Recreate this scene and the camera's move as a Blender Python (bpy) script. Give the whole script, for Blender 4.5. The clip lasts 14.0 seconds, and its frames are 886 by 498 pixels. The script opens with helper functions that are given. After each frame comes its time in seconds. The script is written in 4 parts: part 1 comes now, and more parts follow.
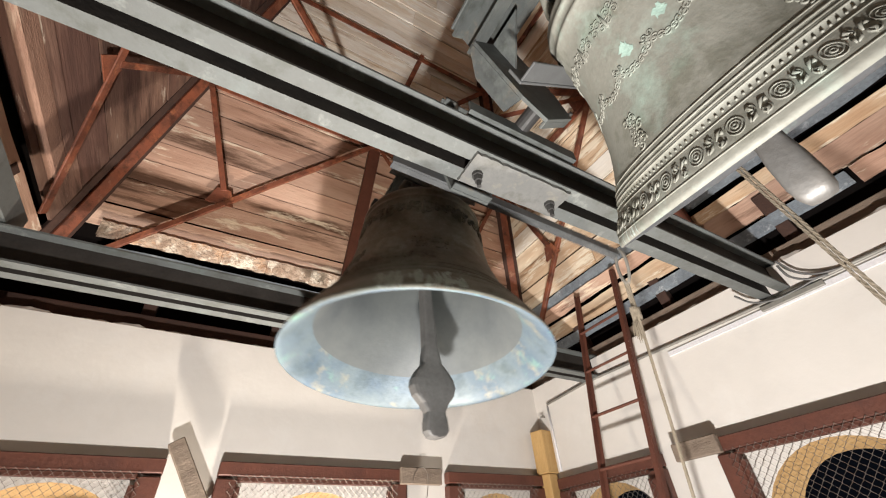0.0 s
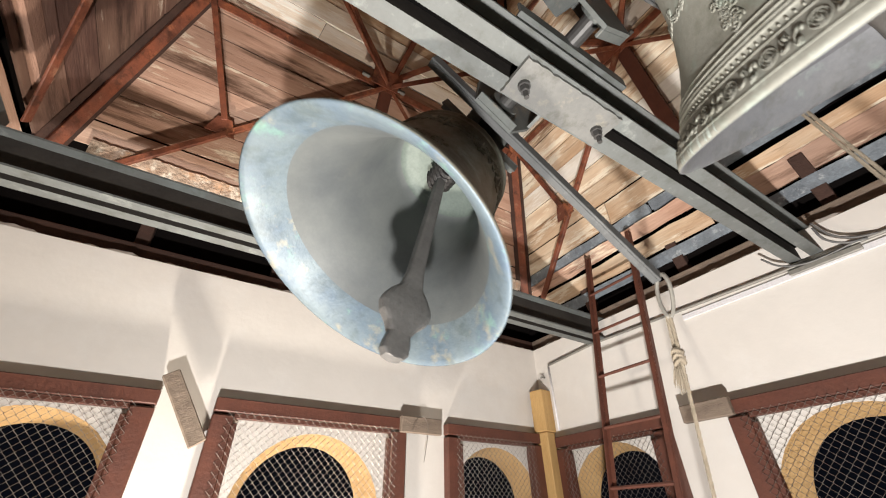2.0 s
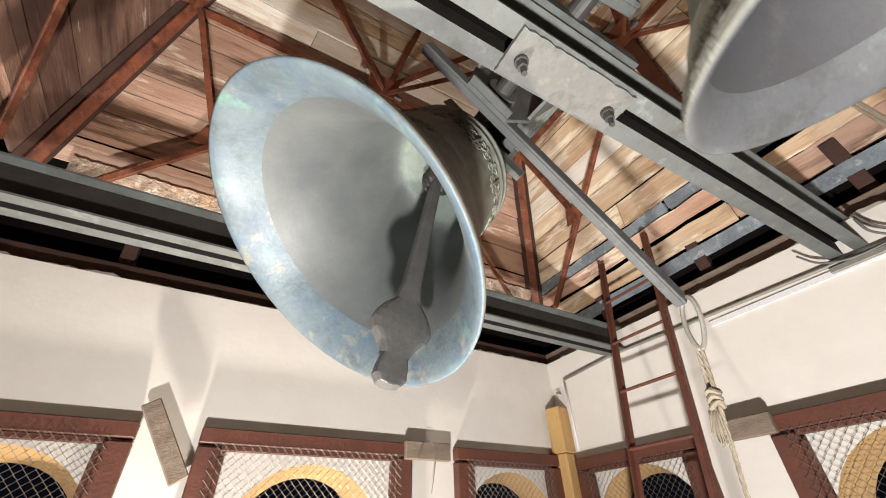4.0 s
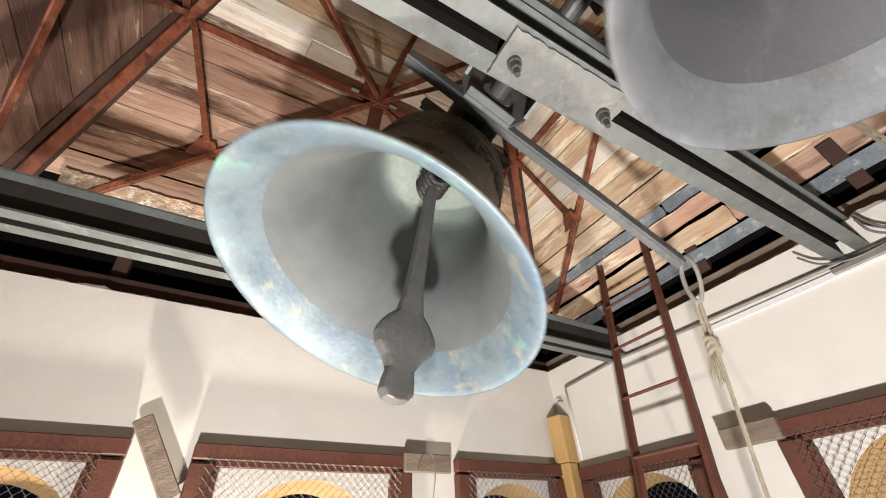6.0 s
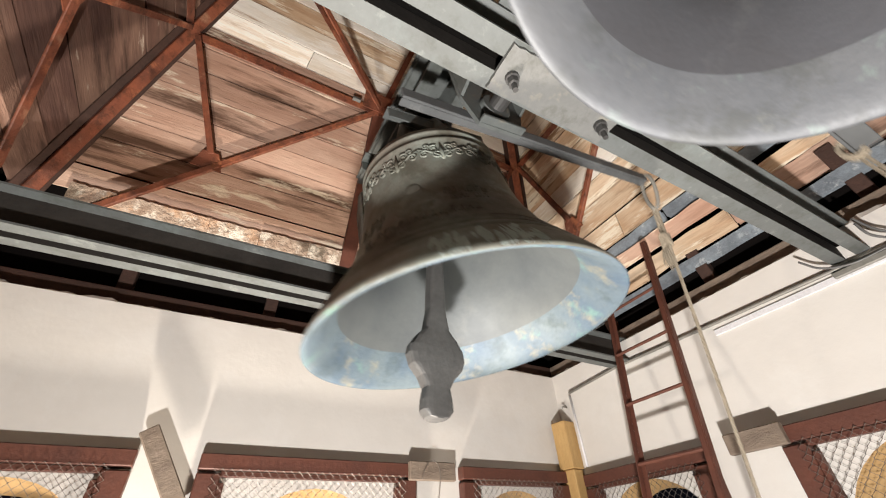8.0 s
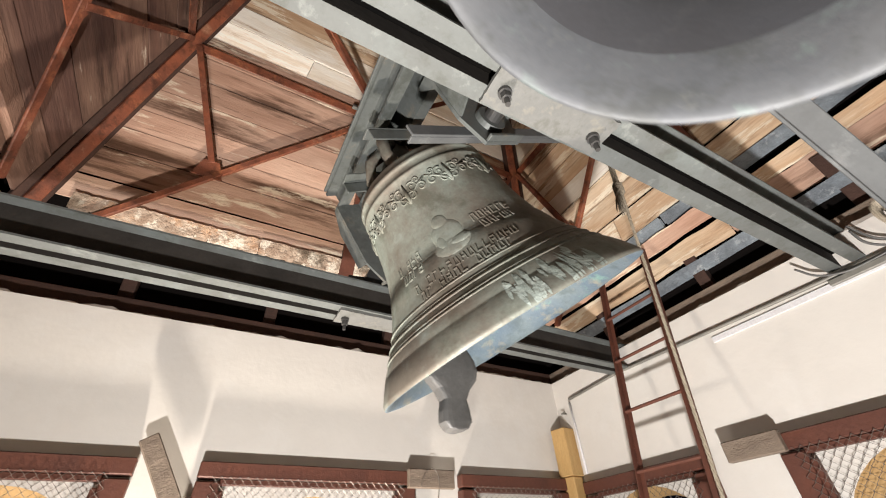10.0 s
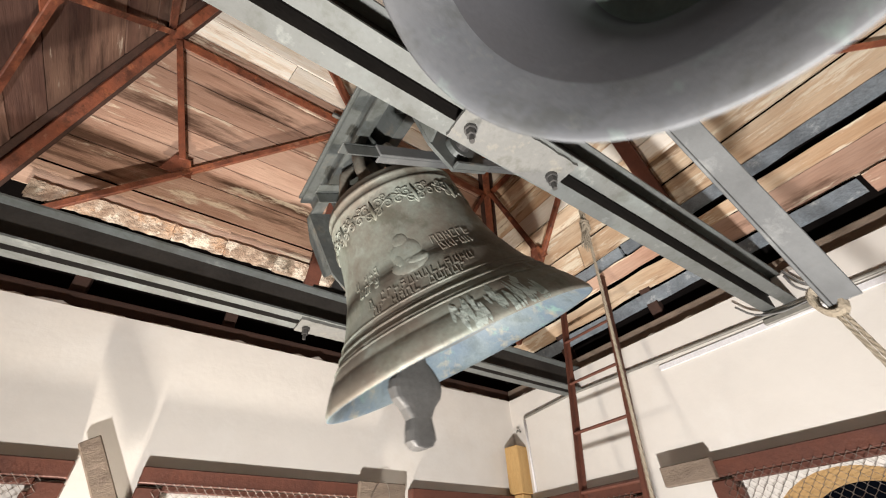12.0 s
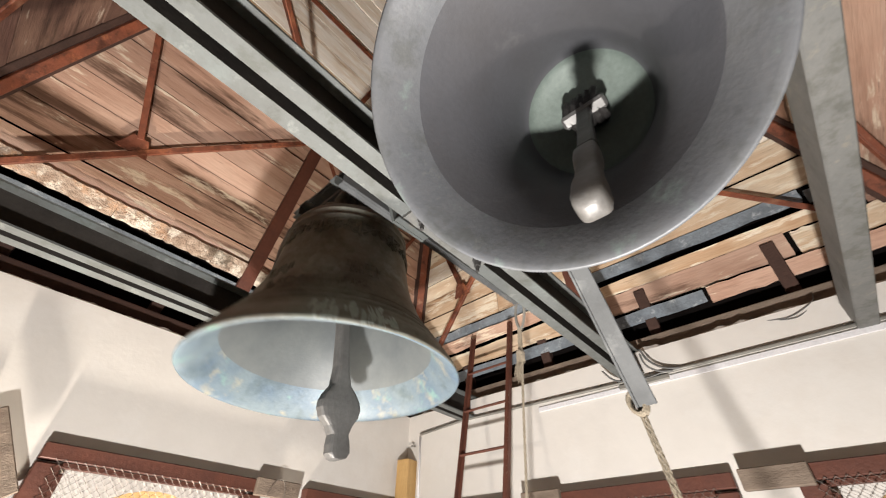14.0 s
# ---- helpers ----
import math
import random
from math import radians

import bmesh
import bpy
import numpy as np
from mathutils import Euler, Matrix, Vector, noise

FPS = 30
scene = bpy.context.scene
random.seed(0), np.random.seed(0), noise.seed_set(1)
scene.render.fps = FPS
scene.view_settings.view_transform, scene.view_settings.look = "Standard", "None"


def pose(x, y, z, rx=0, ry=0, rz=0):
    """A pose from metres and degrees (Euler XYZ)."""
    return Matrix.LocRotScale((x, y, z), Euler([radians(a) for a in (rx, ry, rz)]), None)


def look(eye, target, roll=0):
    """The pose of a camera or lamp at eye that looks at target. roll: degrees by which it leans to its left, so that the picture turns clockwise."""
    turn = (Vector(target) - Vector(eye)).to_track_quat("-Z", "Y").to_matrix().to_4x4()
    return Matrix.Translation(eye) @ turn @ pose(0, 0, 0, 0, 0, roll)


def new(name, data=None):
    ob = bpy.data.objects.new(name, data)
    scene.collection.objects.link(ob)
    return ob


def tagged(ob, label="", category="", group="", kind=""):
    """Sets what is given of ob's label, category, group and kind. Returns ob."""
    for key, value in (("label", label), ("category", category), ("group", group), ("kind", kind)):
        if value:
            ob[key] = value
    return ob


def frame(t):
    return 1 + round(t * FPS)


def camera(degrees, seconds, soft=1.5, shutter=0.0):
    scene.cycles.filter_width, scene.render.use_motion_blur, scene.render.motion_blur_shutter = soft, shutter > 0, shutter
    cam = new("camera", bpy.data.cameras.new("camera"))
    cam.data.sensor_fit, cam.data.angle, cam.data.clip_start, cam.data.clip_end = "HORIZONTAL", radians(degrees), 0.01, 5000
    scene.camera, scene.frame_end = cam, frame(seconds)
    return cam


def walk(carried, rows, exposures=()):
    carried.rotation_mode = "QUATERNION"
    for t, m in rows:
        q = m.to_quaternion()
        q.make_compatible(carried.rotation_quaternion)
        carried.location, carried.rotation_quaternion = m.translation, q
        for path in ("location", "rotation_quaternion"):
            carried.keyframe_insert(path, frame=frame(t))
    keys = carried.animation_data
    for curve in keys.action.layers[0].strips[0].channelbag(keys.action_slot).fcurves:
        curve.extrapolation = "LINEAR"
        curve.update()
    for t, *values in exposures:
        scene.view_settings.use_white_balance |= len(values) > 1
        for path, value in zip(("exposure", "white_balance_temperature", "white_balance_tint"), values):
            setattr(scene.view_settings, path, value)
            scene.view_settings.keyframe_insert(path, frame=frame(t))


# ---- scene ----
cam = camera(95.8, 14.0, soft=1.1, shutter=0.35)
PATH = [
    (0, (-0.775, -1.001, 1.538), (0.046, 0.334, 2.782), -3.8),
    (0.5, (-0.762, -0.971, 1.528), (0.065, 0.391, 2.736), -3.1),
    (1, (-0.744, -0.919, 1.497), (0.103, 0.476, 2.654), -2.2),
    (1.5, (-0.796, -0.824, 1.472), (0.079, 0.569, 2.609), -1.4),
    (2, (-0.782, -0.74, 1.488), (0.107, 0.65, 2.619), -0.9),
    (2.5, (-0.715, -0.696, 1.511), (0.165, 0.69, 2.653), -0.8),
    (3, (-0.667, -0.662, 1.541), (0.195, 0.728, 2.692), -1.1),
    (3.5, (-0.654, -0.639, 1.564), (0.184, 0.751, 2.733), -1.5),
    (6, (-0.623, -0.605, 1.586), (0.201, 0.752, 2.803), -3.1),
    (6.5, (-0.63, -0.623, 1.591), (0.188, 0.732, 2.814), -3.3),
    (7, (-0.631, -0.628, 1.593), (0.179, 0.727, 2.821), -3.3),
    (7.5, (-0.633, -0.626, 1.59), (0.176, 0.724, 2.824), -3.4),
    (8, (-0.633, -0.631, 1.591), (0.173, 0.719, 2.827), -3.5),
    (10.5, (-0.622, -0.677, 1.596), (0.17, 0.658, 2.857), -3.6),
    (11, (-0.6, -0.698, 1.599), (0.204, 0.623, 2.868), -3.4),
    (11.5, (-0.574, -0.732, 1.606), (0.257, 0.567, 2.879), -3.0),
    (12, (-0.622, -0.752, 1.601), (0.265, 0.502, 2.882), -2.4),
    (12.5, (-0.733, -0.785, 1.593), (0.215, 0.412, 2.884), -1.4),
    (13, (-0.821, -0.845, 1.587), (0.19, 0.297, 2.88), -0.2),
    (13.5, (-0.86, -0.932, 1.583), (0.209, 0.152, 2.88), 0.9),
    (14, (-0.906, -1.049, 1.556), (0.222, -0.021, 2.849), 1.2),
]
walk(cam, [(t, look(eye, target, roll)) for t, eye, target, roll in PATH])

# ---- bells: scale of the pattern, axle place, reach to the mouth, mouth radius, swing ----
BELL_A = dict(k=1.12, x=0.035, y=0.546, z=2.987, reach=0.652, r=0.546, a=0.643, period=2.3265, t0=5.8045, off=0.063, third=0.016, drift=0.0044)
BELL_B = dict(k=1.07, x=0.061, y=-0.889, z=2.958, reach=0.596, r=0.482, a=0.758, period=2.1515, t0=0.534, off=0.10, third=0.011, drift=0.003)


def swing(b, t):
    w = 2 * math.pi * (t - b["t0"]) / b["period"]
    return math.degrees((b["a"] + b["drift"] * (t - 7)) * math.sin(w) + b["off"] + b["third"] * math.sin(3 * w))


# the clapper strikes unevenly: degrees by which it departs from its mean swing
UNEVEN = [(0.0, 4.8), (0.5, 0.0), (0.7, 4.8), (1.0, 4.7), (1.2, 1.3), (1.5, -5.1), (2.0, 2.4), (2.5, -1.4), (3.0, -0.6), (3.5, 0.1), (6.0, 0.2), (6.5, -1.0), (6.8, -2.0), (7.0, 0.4), (7.5, 0.8), (8.0, -1.3), (10.5, 0.4), (10.7, 1.9), (10.9, -0.3), (11.1, 1.3), (11.3, -1.7), (11.5, -1.6), (11.7, -0.3), (11.9, -1.9), (12.1, 1.0), (12.3, -3.3), (12.5, -3.4), (12.7, -2.9), (12.9, -0.2), (13.1, 0.4), (13.3, 2.8), (13.6, -0.5)]


def clapper_a(t):
    w = 2 * math.pi * (t - BELL_A["t0"]) / BELL_A["period"]
    mean = 1.97 + 8.81 * math.sin(w) + 4.8 * math.cos(w) - 1.98 * math.sin(2 * w) - 2.26 * math.cos(2 * w) + 1.16 * math.sin(3 * w) + 1.9 * math.cos(3 * w)
    for (t0, e0), (t1, e1) in zip(UNEVEN, UNEVEN[1:]):
        if t0 <= t <= t1:
            return mean + e0 + (e1 - e0) * (t - t0) / (t1 - t0)
    return mean


def clapper_b(t):
    return 2.2 + 0.4 * swing(BELL_B, t)


# ---- world, light ----
world = bpy.data.worlds.new("night")
scene.world = world
world.use_nodes = True
world.node_tree.nodes["Background"].inputs[0].default_value = (0.02, 0.025, 0.04, 1)
world.node_tree.nodes["Background"].inputs[1].default_value = 0.15
# two floodlights on the floor, tilted up into the bells
LAMPS = ((Vector((-0.85, -0.65, -0.38)), (0.40, 0.15, 1), 196, (1.0, 0.95, 0.90), 145), (Vector((-0.40, 1.45, -0.38)), (-0.08, -0.02, 1), 74, (1.0, 0.89, 0.76), 104))
for at, way, watts, tint, cone in LAMPS:
    flood = bpy.data.lights.new("flood", "AREA")
    flood.shape, flood.size, flood.size_y = "RECTANGLE", 0.16, 0.12
    flood.spread = math.radians(cone)
    flood.energy, flood.color = watts, tint
    flood_ob = new("flood", flood)
    flood_ob.matrix_world = look(at, at + Vector(way))
scene.view_settings.exposure = -0.09


# ---- materials ----
def mat(name, base, rough=0.7, metal=0.0, second=None, scale=6.0, amount=0.5, bump=0.15, fine=60.0, per_piece=0.0, stretch=(1, 1, 1), third=None, third_scale=2.0, third_at=0.6, spec=0.5, grain=0.25, edge=0.12, stain=None, run=None):
    """Two-scale noise colour with bump; per_piece varies the value of each object or island."""
    m = bpy.data.materials.new(name)
    m.use_nodes = True
    nt = m.node_tree
    n, l = nt.nodes, nt.links
    b = n["Principled BSDF"]
    b.inputs["Roughness"].default_value, b.inputs["Metallic"].default_value = rough, metal
    b.inputs["Specular IOR Level"].default_value = spec
    tc, mp = n.new("ShaderNodeTexCoord"), n.new("ShaderNodeMapping")
    l.new(tc.outputs["Object"], mp.inputs["Vector"])
    mp.inputs["Scale"].default_value = stretch
    vec = mp.outputs["Vector"]
    info = n.new("ShaderNodeObjectInfo")
    if per_piece:
        add, mul = n.new("ShaderNodeVectorMath"), n.new("ShaderNodeVectorMath")
        mul.operation = "SCALE"
        mul.inputs[0].default_value = (7, 11, 5)
        l.new(info.outputs["Random"], mul.inputs["Scale"])
        l.new(vec, add.inputs[0]), l.new(mul.outputs[0], add.inputs[1])
        vec = add.outputs[0]

    def noise_node(s, detail=6.0, r=0.6):
        t = n.new("ShaderNodeTexNoise")
        t.inputs["Scale"].default_value, t.inputs["Detail"].default_value, t.inputs["Roughness"].default_value = s, detail, r
        l.new(vec, t.inputs["Vector"])
        return t.outputs["Fac"]

    def ramp(fac, lo, hi):
        r = n.new("ShaderNodeMapRange")
        r.inputs["From Min"].default_value, r.inputs["From Max"].default_value = lo, hi
        l.new(fac, r.inputs["Value"])
        return r.outputs["Result"]

    def mix(fac, a, c, blend="MIX"):
        x = n.new("ShaderNodeMix")
        x.data_type, x.blend_type = "RGBA", blend
        for i, v in ((0, fac), (6, a), (7, c)):
            if isinstance(v, (tuple, list)):
                x.inputs[i].default_value = (*v, 1)
            elif isinstance(v, float):
                x.inputs[i].default_value = v
            else:
                l.new(v, x.inputs[i])
        return x.outputs[2]

    second = second or tuple(c * 0.7 for c in base)
    big, small = noise_node(scale), noise_node(fine, 4.0)
    f = ramp(big, 0.5 - 0.28 * (1.3 - amount), 0.5 + 0.22)
    col = mix(f, tuple(base), tuple(second))
    if third:
        col = mix(ramp(noise_node(third_scale, 8.0, 0.7), third_at, third_at + edge), col, tuple(third))
    if stain:      # blotches that run across the pieces
        raw = n.new("ShaderNodeTexNoise")
        raw.inputs["Scale"].default_value, raw.inputs["Detail"].default_value, raw.inputs["Roughness"].default_value = stain[1], 9.0, 0.68
        along = n.new("ShaderNodeMapping")
        along.inputs["Scale"].default_value = run or (1, 1, 1)
        l.new(tc.outputs["Object"], along.inputs["Vector"]), l.new(along.outputs["Vector"], raw.inputs["Vector"])
        lo_at, hi_at = (0.49, 0.425) if run else (0.48, 0.38)
        warm = stain[3] if len(stain) > 3 else 1.0
        col = mix(ramp(raw.outputs["Fac"], lo_at, hi_at), col, mix(1.0, col, (stain[0], stain[0] * warm, stain[0] * warm * 0.95), "MULTIPLY"))
        col = mix(ramp(raw.outputs["Fac"], 0.57, 0.70), col, tuple(stain[2]))
    g = n.new("ShaderNodeMapRange")
    g.inputs["To Min"].default_value, g.inputs["To Max"].default_value = 1 - grain, 1 + grain
    l.new(small, g.inputs["Value"])
    col = mix(1.0, col, g.outputs["Result"], "MULTIPLY")
    if per_piece:
        v = n.new("ShaderNodeMapRange")
        v.inputs["To Min"].default_value, v.inputs["To Max"].default_value = 1 - per_piece, 1 + per_piece
        l.new(info.outputs["Random"], v.inputs["Value"])
        col = mix(1.0, col, v.outputs["Result"], "MULTIPLY")
    l.new(col, b.inputs["Base Color"])
    rr = n.new("ShaderNodeMapRange")
    rr.inputs["To Min"].default_value, rr.inputs["To Max"].default_value = max(0.05, rough - 0.12), min(1, rough + 0.12)
    l.new(big, rr.inputs["Value"]), l.new(rr.outputs["Result"], b.inputs["Roughness"])
    if bump:
        hsum = n.new("ShaderNodeMath")
        hsum.operation = "MULTIPLY_ADD"
        hsum.inputs[1].default_value = 2.0
        l.new(big, hsum.inputs[0]), l.new(small, hsum.inputs[2])
        bp = n.new("ShaderNodeBump")
        bp.inputs["Strength"].default_value, bp.inputs["Distance"].default_value = bump, 0.02
        l.new(hsum.outputs[0], bp.inputs["Height"]), l.new(bp.outputs["Normal"], b.inputs["Normal"])
    return m


PLASTER = mat("plaster", (0.71, 0.68, 0.64), 0.9, second=(0.655, 0.622, 0.58), scale=1.1, bump=0.13, fine=8, grain=0.05, third=(0.74, 0.725, 0.70), third_scale=1.4, third_at=0.52, edge=0.3)
# tone of the unseen walls, picked dark to cut bounced light
DARK_WALL = mat("dark_unseen_wall", (0.24, 0.205, 0.165), 0.95, second=(0.16, 0.135, 0.11), scale=3, bump=0.4)
OCHRE = mat("ochre", (0.58, 0.385, 0.185), 0.85, second=(0.46, 0.285, 0.12), scale=4, bump=0.2, grain=0.12)
FRAME_WOOD = mat("frame_wood", (0.13, 0.045, 0.028), 0.55, second=(0.085, 0.03, 0.02), scale=9, bump=0.12, stretch=(1, 1, 1))
WIRE = mat("wire", (0.30, 0.285, 0.265), 0.5, 0.5, second=(0.20, 0.15, 0.12), scale=14, bump=0)
GREY_WOOD = mat("grey_wood", (0.25, 0.195, 0.15), 0.85, second=(0.15, 0.112, 0.085), scale=7, bump=0.3, grain=0.25, stretch=(1, 3, 3))
PINE = mat("pine", (0.58, 0.38, 0.16), 0.7, second=(0.48, 0.29, 0.11), scale=5, bump=0.1, stretch=(4, 4, 0.6))
RUST = mat("rust_paint", (0.235, 0.070, 0.034), 0.6, second=(0.105, 0.036, 0.022), scale=5, amount=0.8, bump=0.2, third=(0.36, 0.125, 0.055), third_scale=7, third_at=0.56, stain=(0.5, 9.0, (0.30, 0.15, 0.09)))
DARK_TIMBER = mat("dark_timber", (0.062, 0.028, 0.019), 0.85, second=(0.035, 0.018, 0.013), scale=6, bump=0.25)
STEEL = mat("grey_steel", (0.128, 0.139, 0.137), 0.62, 0.06, second=(0.104, 0.108, 0.104), scale=3, bump=0.05, grain=0.12, third=(0.158, 0.184, 0.18), third_scale=2.5, third_at=0.55, edge=0.25, spec=0.35, stain=(0.8, 9.0, (0.20, 0.215, 0.205)))
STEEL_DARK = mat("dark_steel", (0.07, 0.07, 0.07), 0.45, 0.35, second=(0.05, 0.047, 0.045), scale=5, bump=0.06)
# shade inside the channel recess, put into the web's colour
SHADED_WEB = mat("shaded_web_steel", (0.042, 0.037, 0.033), 0.82, 0.0, second=(0.024, 0.021, 0.019), scale=5, bump=0.1, spec=0.2)
PLATE = mat("plate_steel", (0.165, 0.165, 0.158), 0.6, 0.08, second=(0.125, 0.127, 0.123), scale=6, bump=0.1, grain=0.12, third=(0.22, 0.14, 0.075), third_scale=6, third_at=0.66, spec=0.35, stain=(0.75, 9.0, (0.22, 0.205, 0.17)))
BRONZE_A = mat("bronze_dark", (0.195, 0.172, 0.142), 0.6, 0.2, second=(0.115, 0.098, 0.08), scale=2.6, bump=0.08, fine=70, grain=0.2, third=(0.27, 0.31, 0.272), third_scale=1.8, third_at=0.45, edge=0.22, stain=(0.7, 6.0, (0.27, 0.30, 0.27)))
BRONZE_B = mat("bronze_pale", (0.262, 0.265, 0.235), 0.66, 0.08, second=(0.165, 0.165, 0.142), scale=2.6, amount=0.7, bump=0.09, fine=70, grain=0.18, third=(0.27, 0.35, 0.305), third_scale=2.4, third_at=0.56, edge=0.15, stain=(0.72, 6.0, (0.26, 0.30, 0.265)))
INNER_A = mat("bell_inside_pale", (0.14, 0.152, 0.152), 0.5, 0.15, second=(0.08, 0.09, 0.098), scale=2.0, amount=0.9, bump=0.05, grain=0.08, third=(0.185, 0.187, 0.168), third_scale=2.6, edge=0.35)
LIP_A = mat("bell_lip_bluish", (0.15, 0.19, 0.21), 0.5, 0.12, second=(0.08, 0.122, 0.178), scale=4, amount=0.8, bump=0.12, grain=0.18, third=(0.30, 0.275, 0.20), third_scale=4.5, third_at=0.55, edge=0.12, stain=(0.75, 5.0, (0.17, 0.31, 0.26)))
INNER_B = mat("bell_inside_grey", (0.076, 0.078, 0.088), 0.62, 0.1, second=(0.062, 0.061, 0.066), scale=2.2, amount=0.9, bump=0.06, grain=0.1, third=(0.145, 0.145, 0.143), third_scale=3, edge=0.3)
LIP_B = mat("bell_lip_grey", (0.145, 0.15, 0.158), 0.52, 0.15, second=(0.105, 0.112, 0.125), scale=4, bump=0.08, grain=0.12, third=(0.23, 0.235, 0.215), third_scale=4, third_at=0.6, edge=0.15, stain=(0.8, 6.0, (0.19, 0.24, 0.225)))
VERDIGRIS = mat("verdigris", (0.30, 0.43, 0.38), 0.8, second=(0.25, 0.33, 0.295), scale=14, bump=0.2)
WHITE_STREAK = mat("lime_streak", (0.42, 0.47, 0.44), 0.8, second=(0.28, 0.34, 0.31), scale=25, bump=0.2)
CROWN_INNER = mat("bell_crown_inside", (0.14, 0.172, 0.155), 0.6, 0.1, second=(0.095, 0.12, 0.107), scale=6, bump=0.1)
IRON = mat("clapper_iron", (0.14, 0.138, 0.135), 0.5, 0.35, second=(0.09, 0.088, 0.086), scale=7, bump=0.08)
IRON_WORN = mat("worn_clapper_iron", (0.20, 0.20, 0.197), 0.5, 0.3, second=(0.13, 0.118, 0.105), scale=9, amount=0.4, bump=0.1)
BLACK_IRON = mat("near_black_metal", (0.022, 0.02, 0.019), 0.6, 0.2, second=(0.012, 0.011, 0.011), scale=9, bump=0.2)
YOKE_STEEL = mat("grey_green_yoke_steel", (0.112, 0.124, 0.12), 0.55, 0.1, second=(0.075, 0.08, 0.08), scale=3, bump=0.06, grain=0.15, third=(0.165, 0.18, 0.168), third_scale=3, third_at=0.56, edge=0.15, stain=(0.7, 7.0, (0.17, 0.15, 0.12)))
def board_mat(name, tones, dark, pale, pale_at, dark_at=0.56):
    """Old sawn boards: each its own tone, long grain streaks, water stains along the board, flaking limewash."""
    m = bpy.data.materials.new(name)
    m.use_nodes = True
    nt = m.node_tree
    n, l = nt.nodes, nt.links
    bs = n["Principled BSDF"]
    bs.inputs["Specular IOR Level"].default_value = 0.25
    tc, info = n.new("ShaderNodeTexCoord"), n.new("ShaderNodeObjectInfo")
    shift, add = n.new("ShaderNodeVectorMath"), n.new("ShaderNodeVectorMath")
    shift.operation = "SCALE"
    shift.inputs[0].default_value = (9, 13, 7)
    l.new(info.outputs["Random"], shift.inputs["Scale"])
    l.new(tc.outputs["Object"], add.inputs[0]), l.new(shift.outputs[0], add.inputs[1])

    def noise_of(stretch, scale, detail, rough, own=True):
        mp, t = n.new("ShaderNodeMapping"), n.new("ShaderNodeTexNoise")
        mp.inputs["Scale"].default_value = stretch
        t.inputs["Scale"].default_value, t.inputs["Detail"].default_value, t.inputs["Roughness"].default_value = scale, detail, rough
        l.new(add.outputs[0] if own else tc.outputs["Object"], mp.inputs["Vector"]), l.new(mp.outputs["Vector"], t.inputs["Vector"])
        return t.outputs["Fac"]

    def span(v, lo, hi, to_lo=0.0, to_hi=1.0):
        r = n.new("ShaderNodeMapRange")
        for i, x in ((1, lo), (2, hi), (3, to_lo), (4, to_hi)):
            r.inputs[i].default_value = x
        l.new(v, r.inputs["Value"])
        return r.outputs["Result"]

    def mix(f, p, q, blend="MIX"):
        x = n.new("ShaderNodeMix")
        x.data_type, x.blend_type = "RGBA", blend
        for i, v in ((0, f), (6, p), (7, q)):
            if isinstance(v, tuple):
                x.inputs[i].default_value = (*v, 1)
            elif isinstance(v, float):
                x.inputs[i].default_value = v
            else:
                l.new(v, x.inputs[i])
        return x.outputs[2]

    streak = noise_of((0.4, 5, 5), 2.0, 7.0, 0.68)
    grain = noise_of((2.0, 22, 22), 3.0, 4.0, 0.6)
    broad = noise_of((0.55, 1.5, 1.5), 1.5, 5.0, 0.6)
    col = mix(span(streak, 0.34, 0.66), tones[0], tones[1])
    col = mix(span(broad, 0.45, 0.66), col, tones[2])
    stain = noise_of((0.34, 2.6, 2.6), 2.0, 8.0, 0.66, own=False)
    col = mix(span(stain, dark_at, dark_at + 0.10, 0.0, 0.88), col, dark)
    drip = noise_of((0.5, 7.0, 7.0), 1.6, 8.0, 0.7)
    col = mix(span(drip, 0.60, 0.67, 0.0, 0.75), col, dark)
    flake = noise_of((0.55, 3.2, 3.2), 2.4, 10.0, 0.72)
    col = mix(span(flake, pale_at, pale_at + 0.055, 0.0, 0.85), col, pale)
    col = mix(1.0, col, span(grain, 0.2, 0.8, 0.90, 1.08), "MULTIPLY")
    col = mix(1.0, col, span(info.outputs["Random"], 0.0, 1.0, 0.78, 1.15), "MULTIPLY")
    l.new(col, bs.inputs["Base Color"])
    l.new(span(streak, 0.0, 1.0, 0.72, 0.95), bs.inputs["Roughness"])
    height, bp = n.new("ShaderNodeMath"), n.new("ShaderNodeBump")
    height.operation = "ADD"
    l.new(grain, height.inputs[0]), l.new(flake, height.inputs[1])
    bp.inputs["Strength"].default_value, bp.inputs["Distance"].default_value = 0.35, 0.012
    l.new(height.outputs[0], bp.inputs["Height"]), l.new(bp.outputs["Normal"], bs.inputs["Normal"])
    return m


BOARD = board_mat("roof_board", ((0.56, 0.36, 0.27), (0.38, 0.225, 0.16), (0.62, 0.43, 0.33)), (0.10, 0.052, 0.033), (0.80, 0.69, 0.54), 0.565, 0.53)
BOARD_DARK = board_mat("dark_roof_board", ((0.135, 0.072, 0.056), (0.07, 0.037, 0.03), (0.22, 0.135, 0.10)), (0.045, 0.026, 0.02), (0.55, 0.48, 0.40), 0.60, 0.53)
BOARD_PALE = board_mat("roof_board_pale", ((0.70, 0.53, 0.37), (0.50, 0.31, 0.18), (0.78, 0.65, 0.49)), (0.17, 0.09, 0.045), (0.88, 0.80, 0.65), 0.53, 0.54)
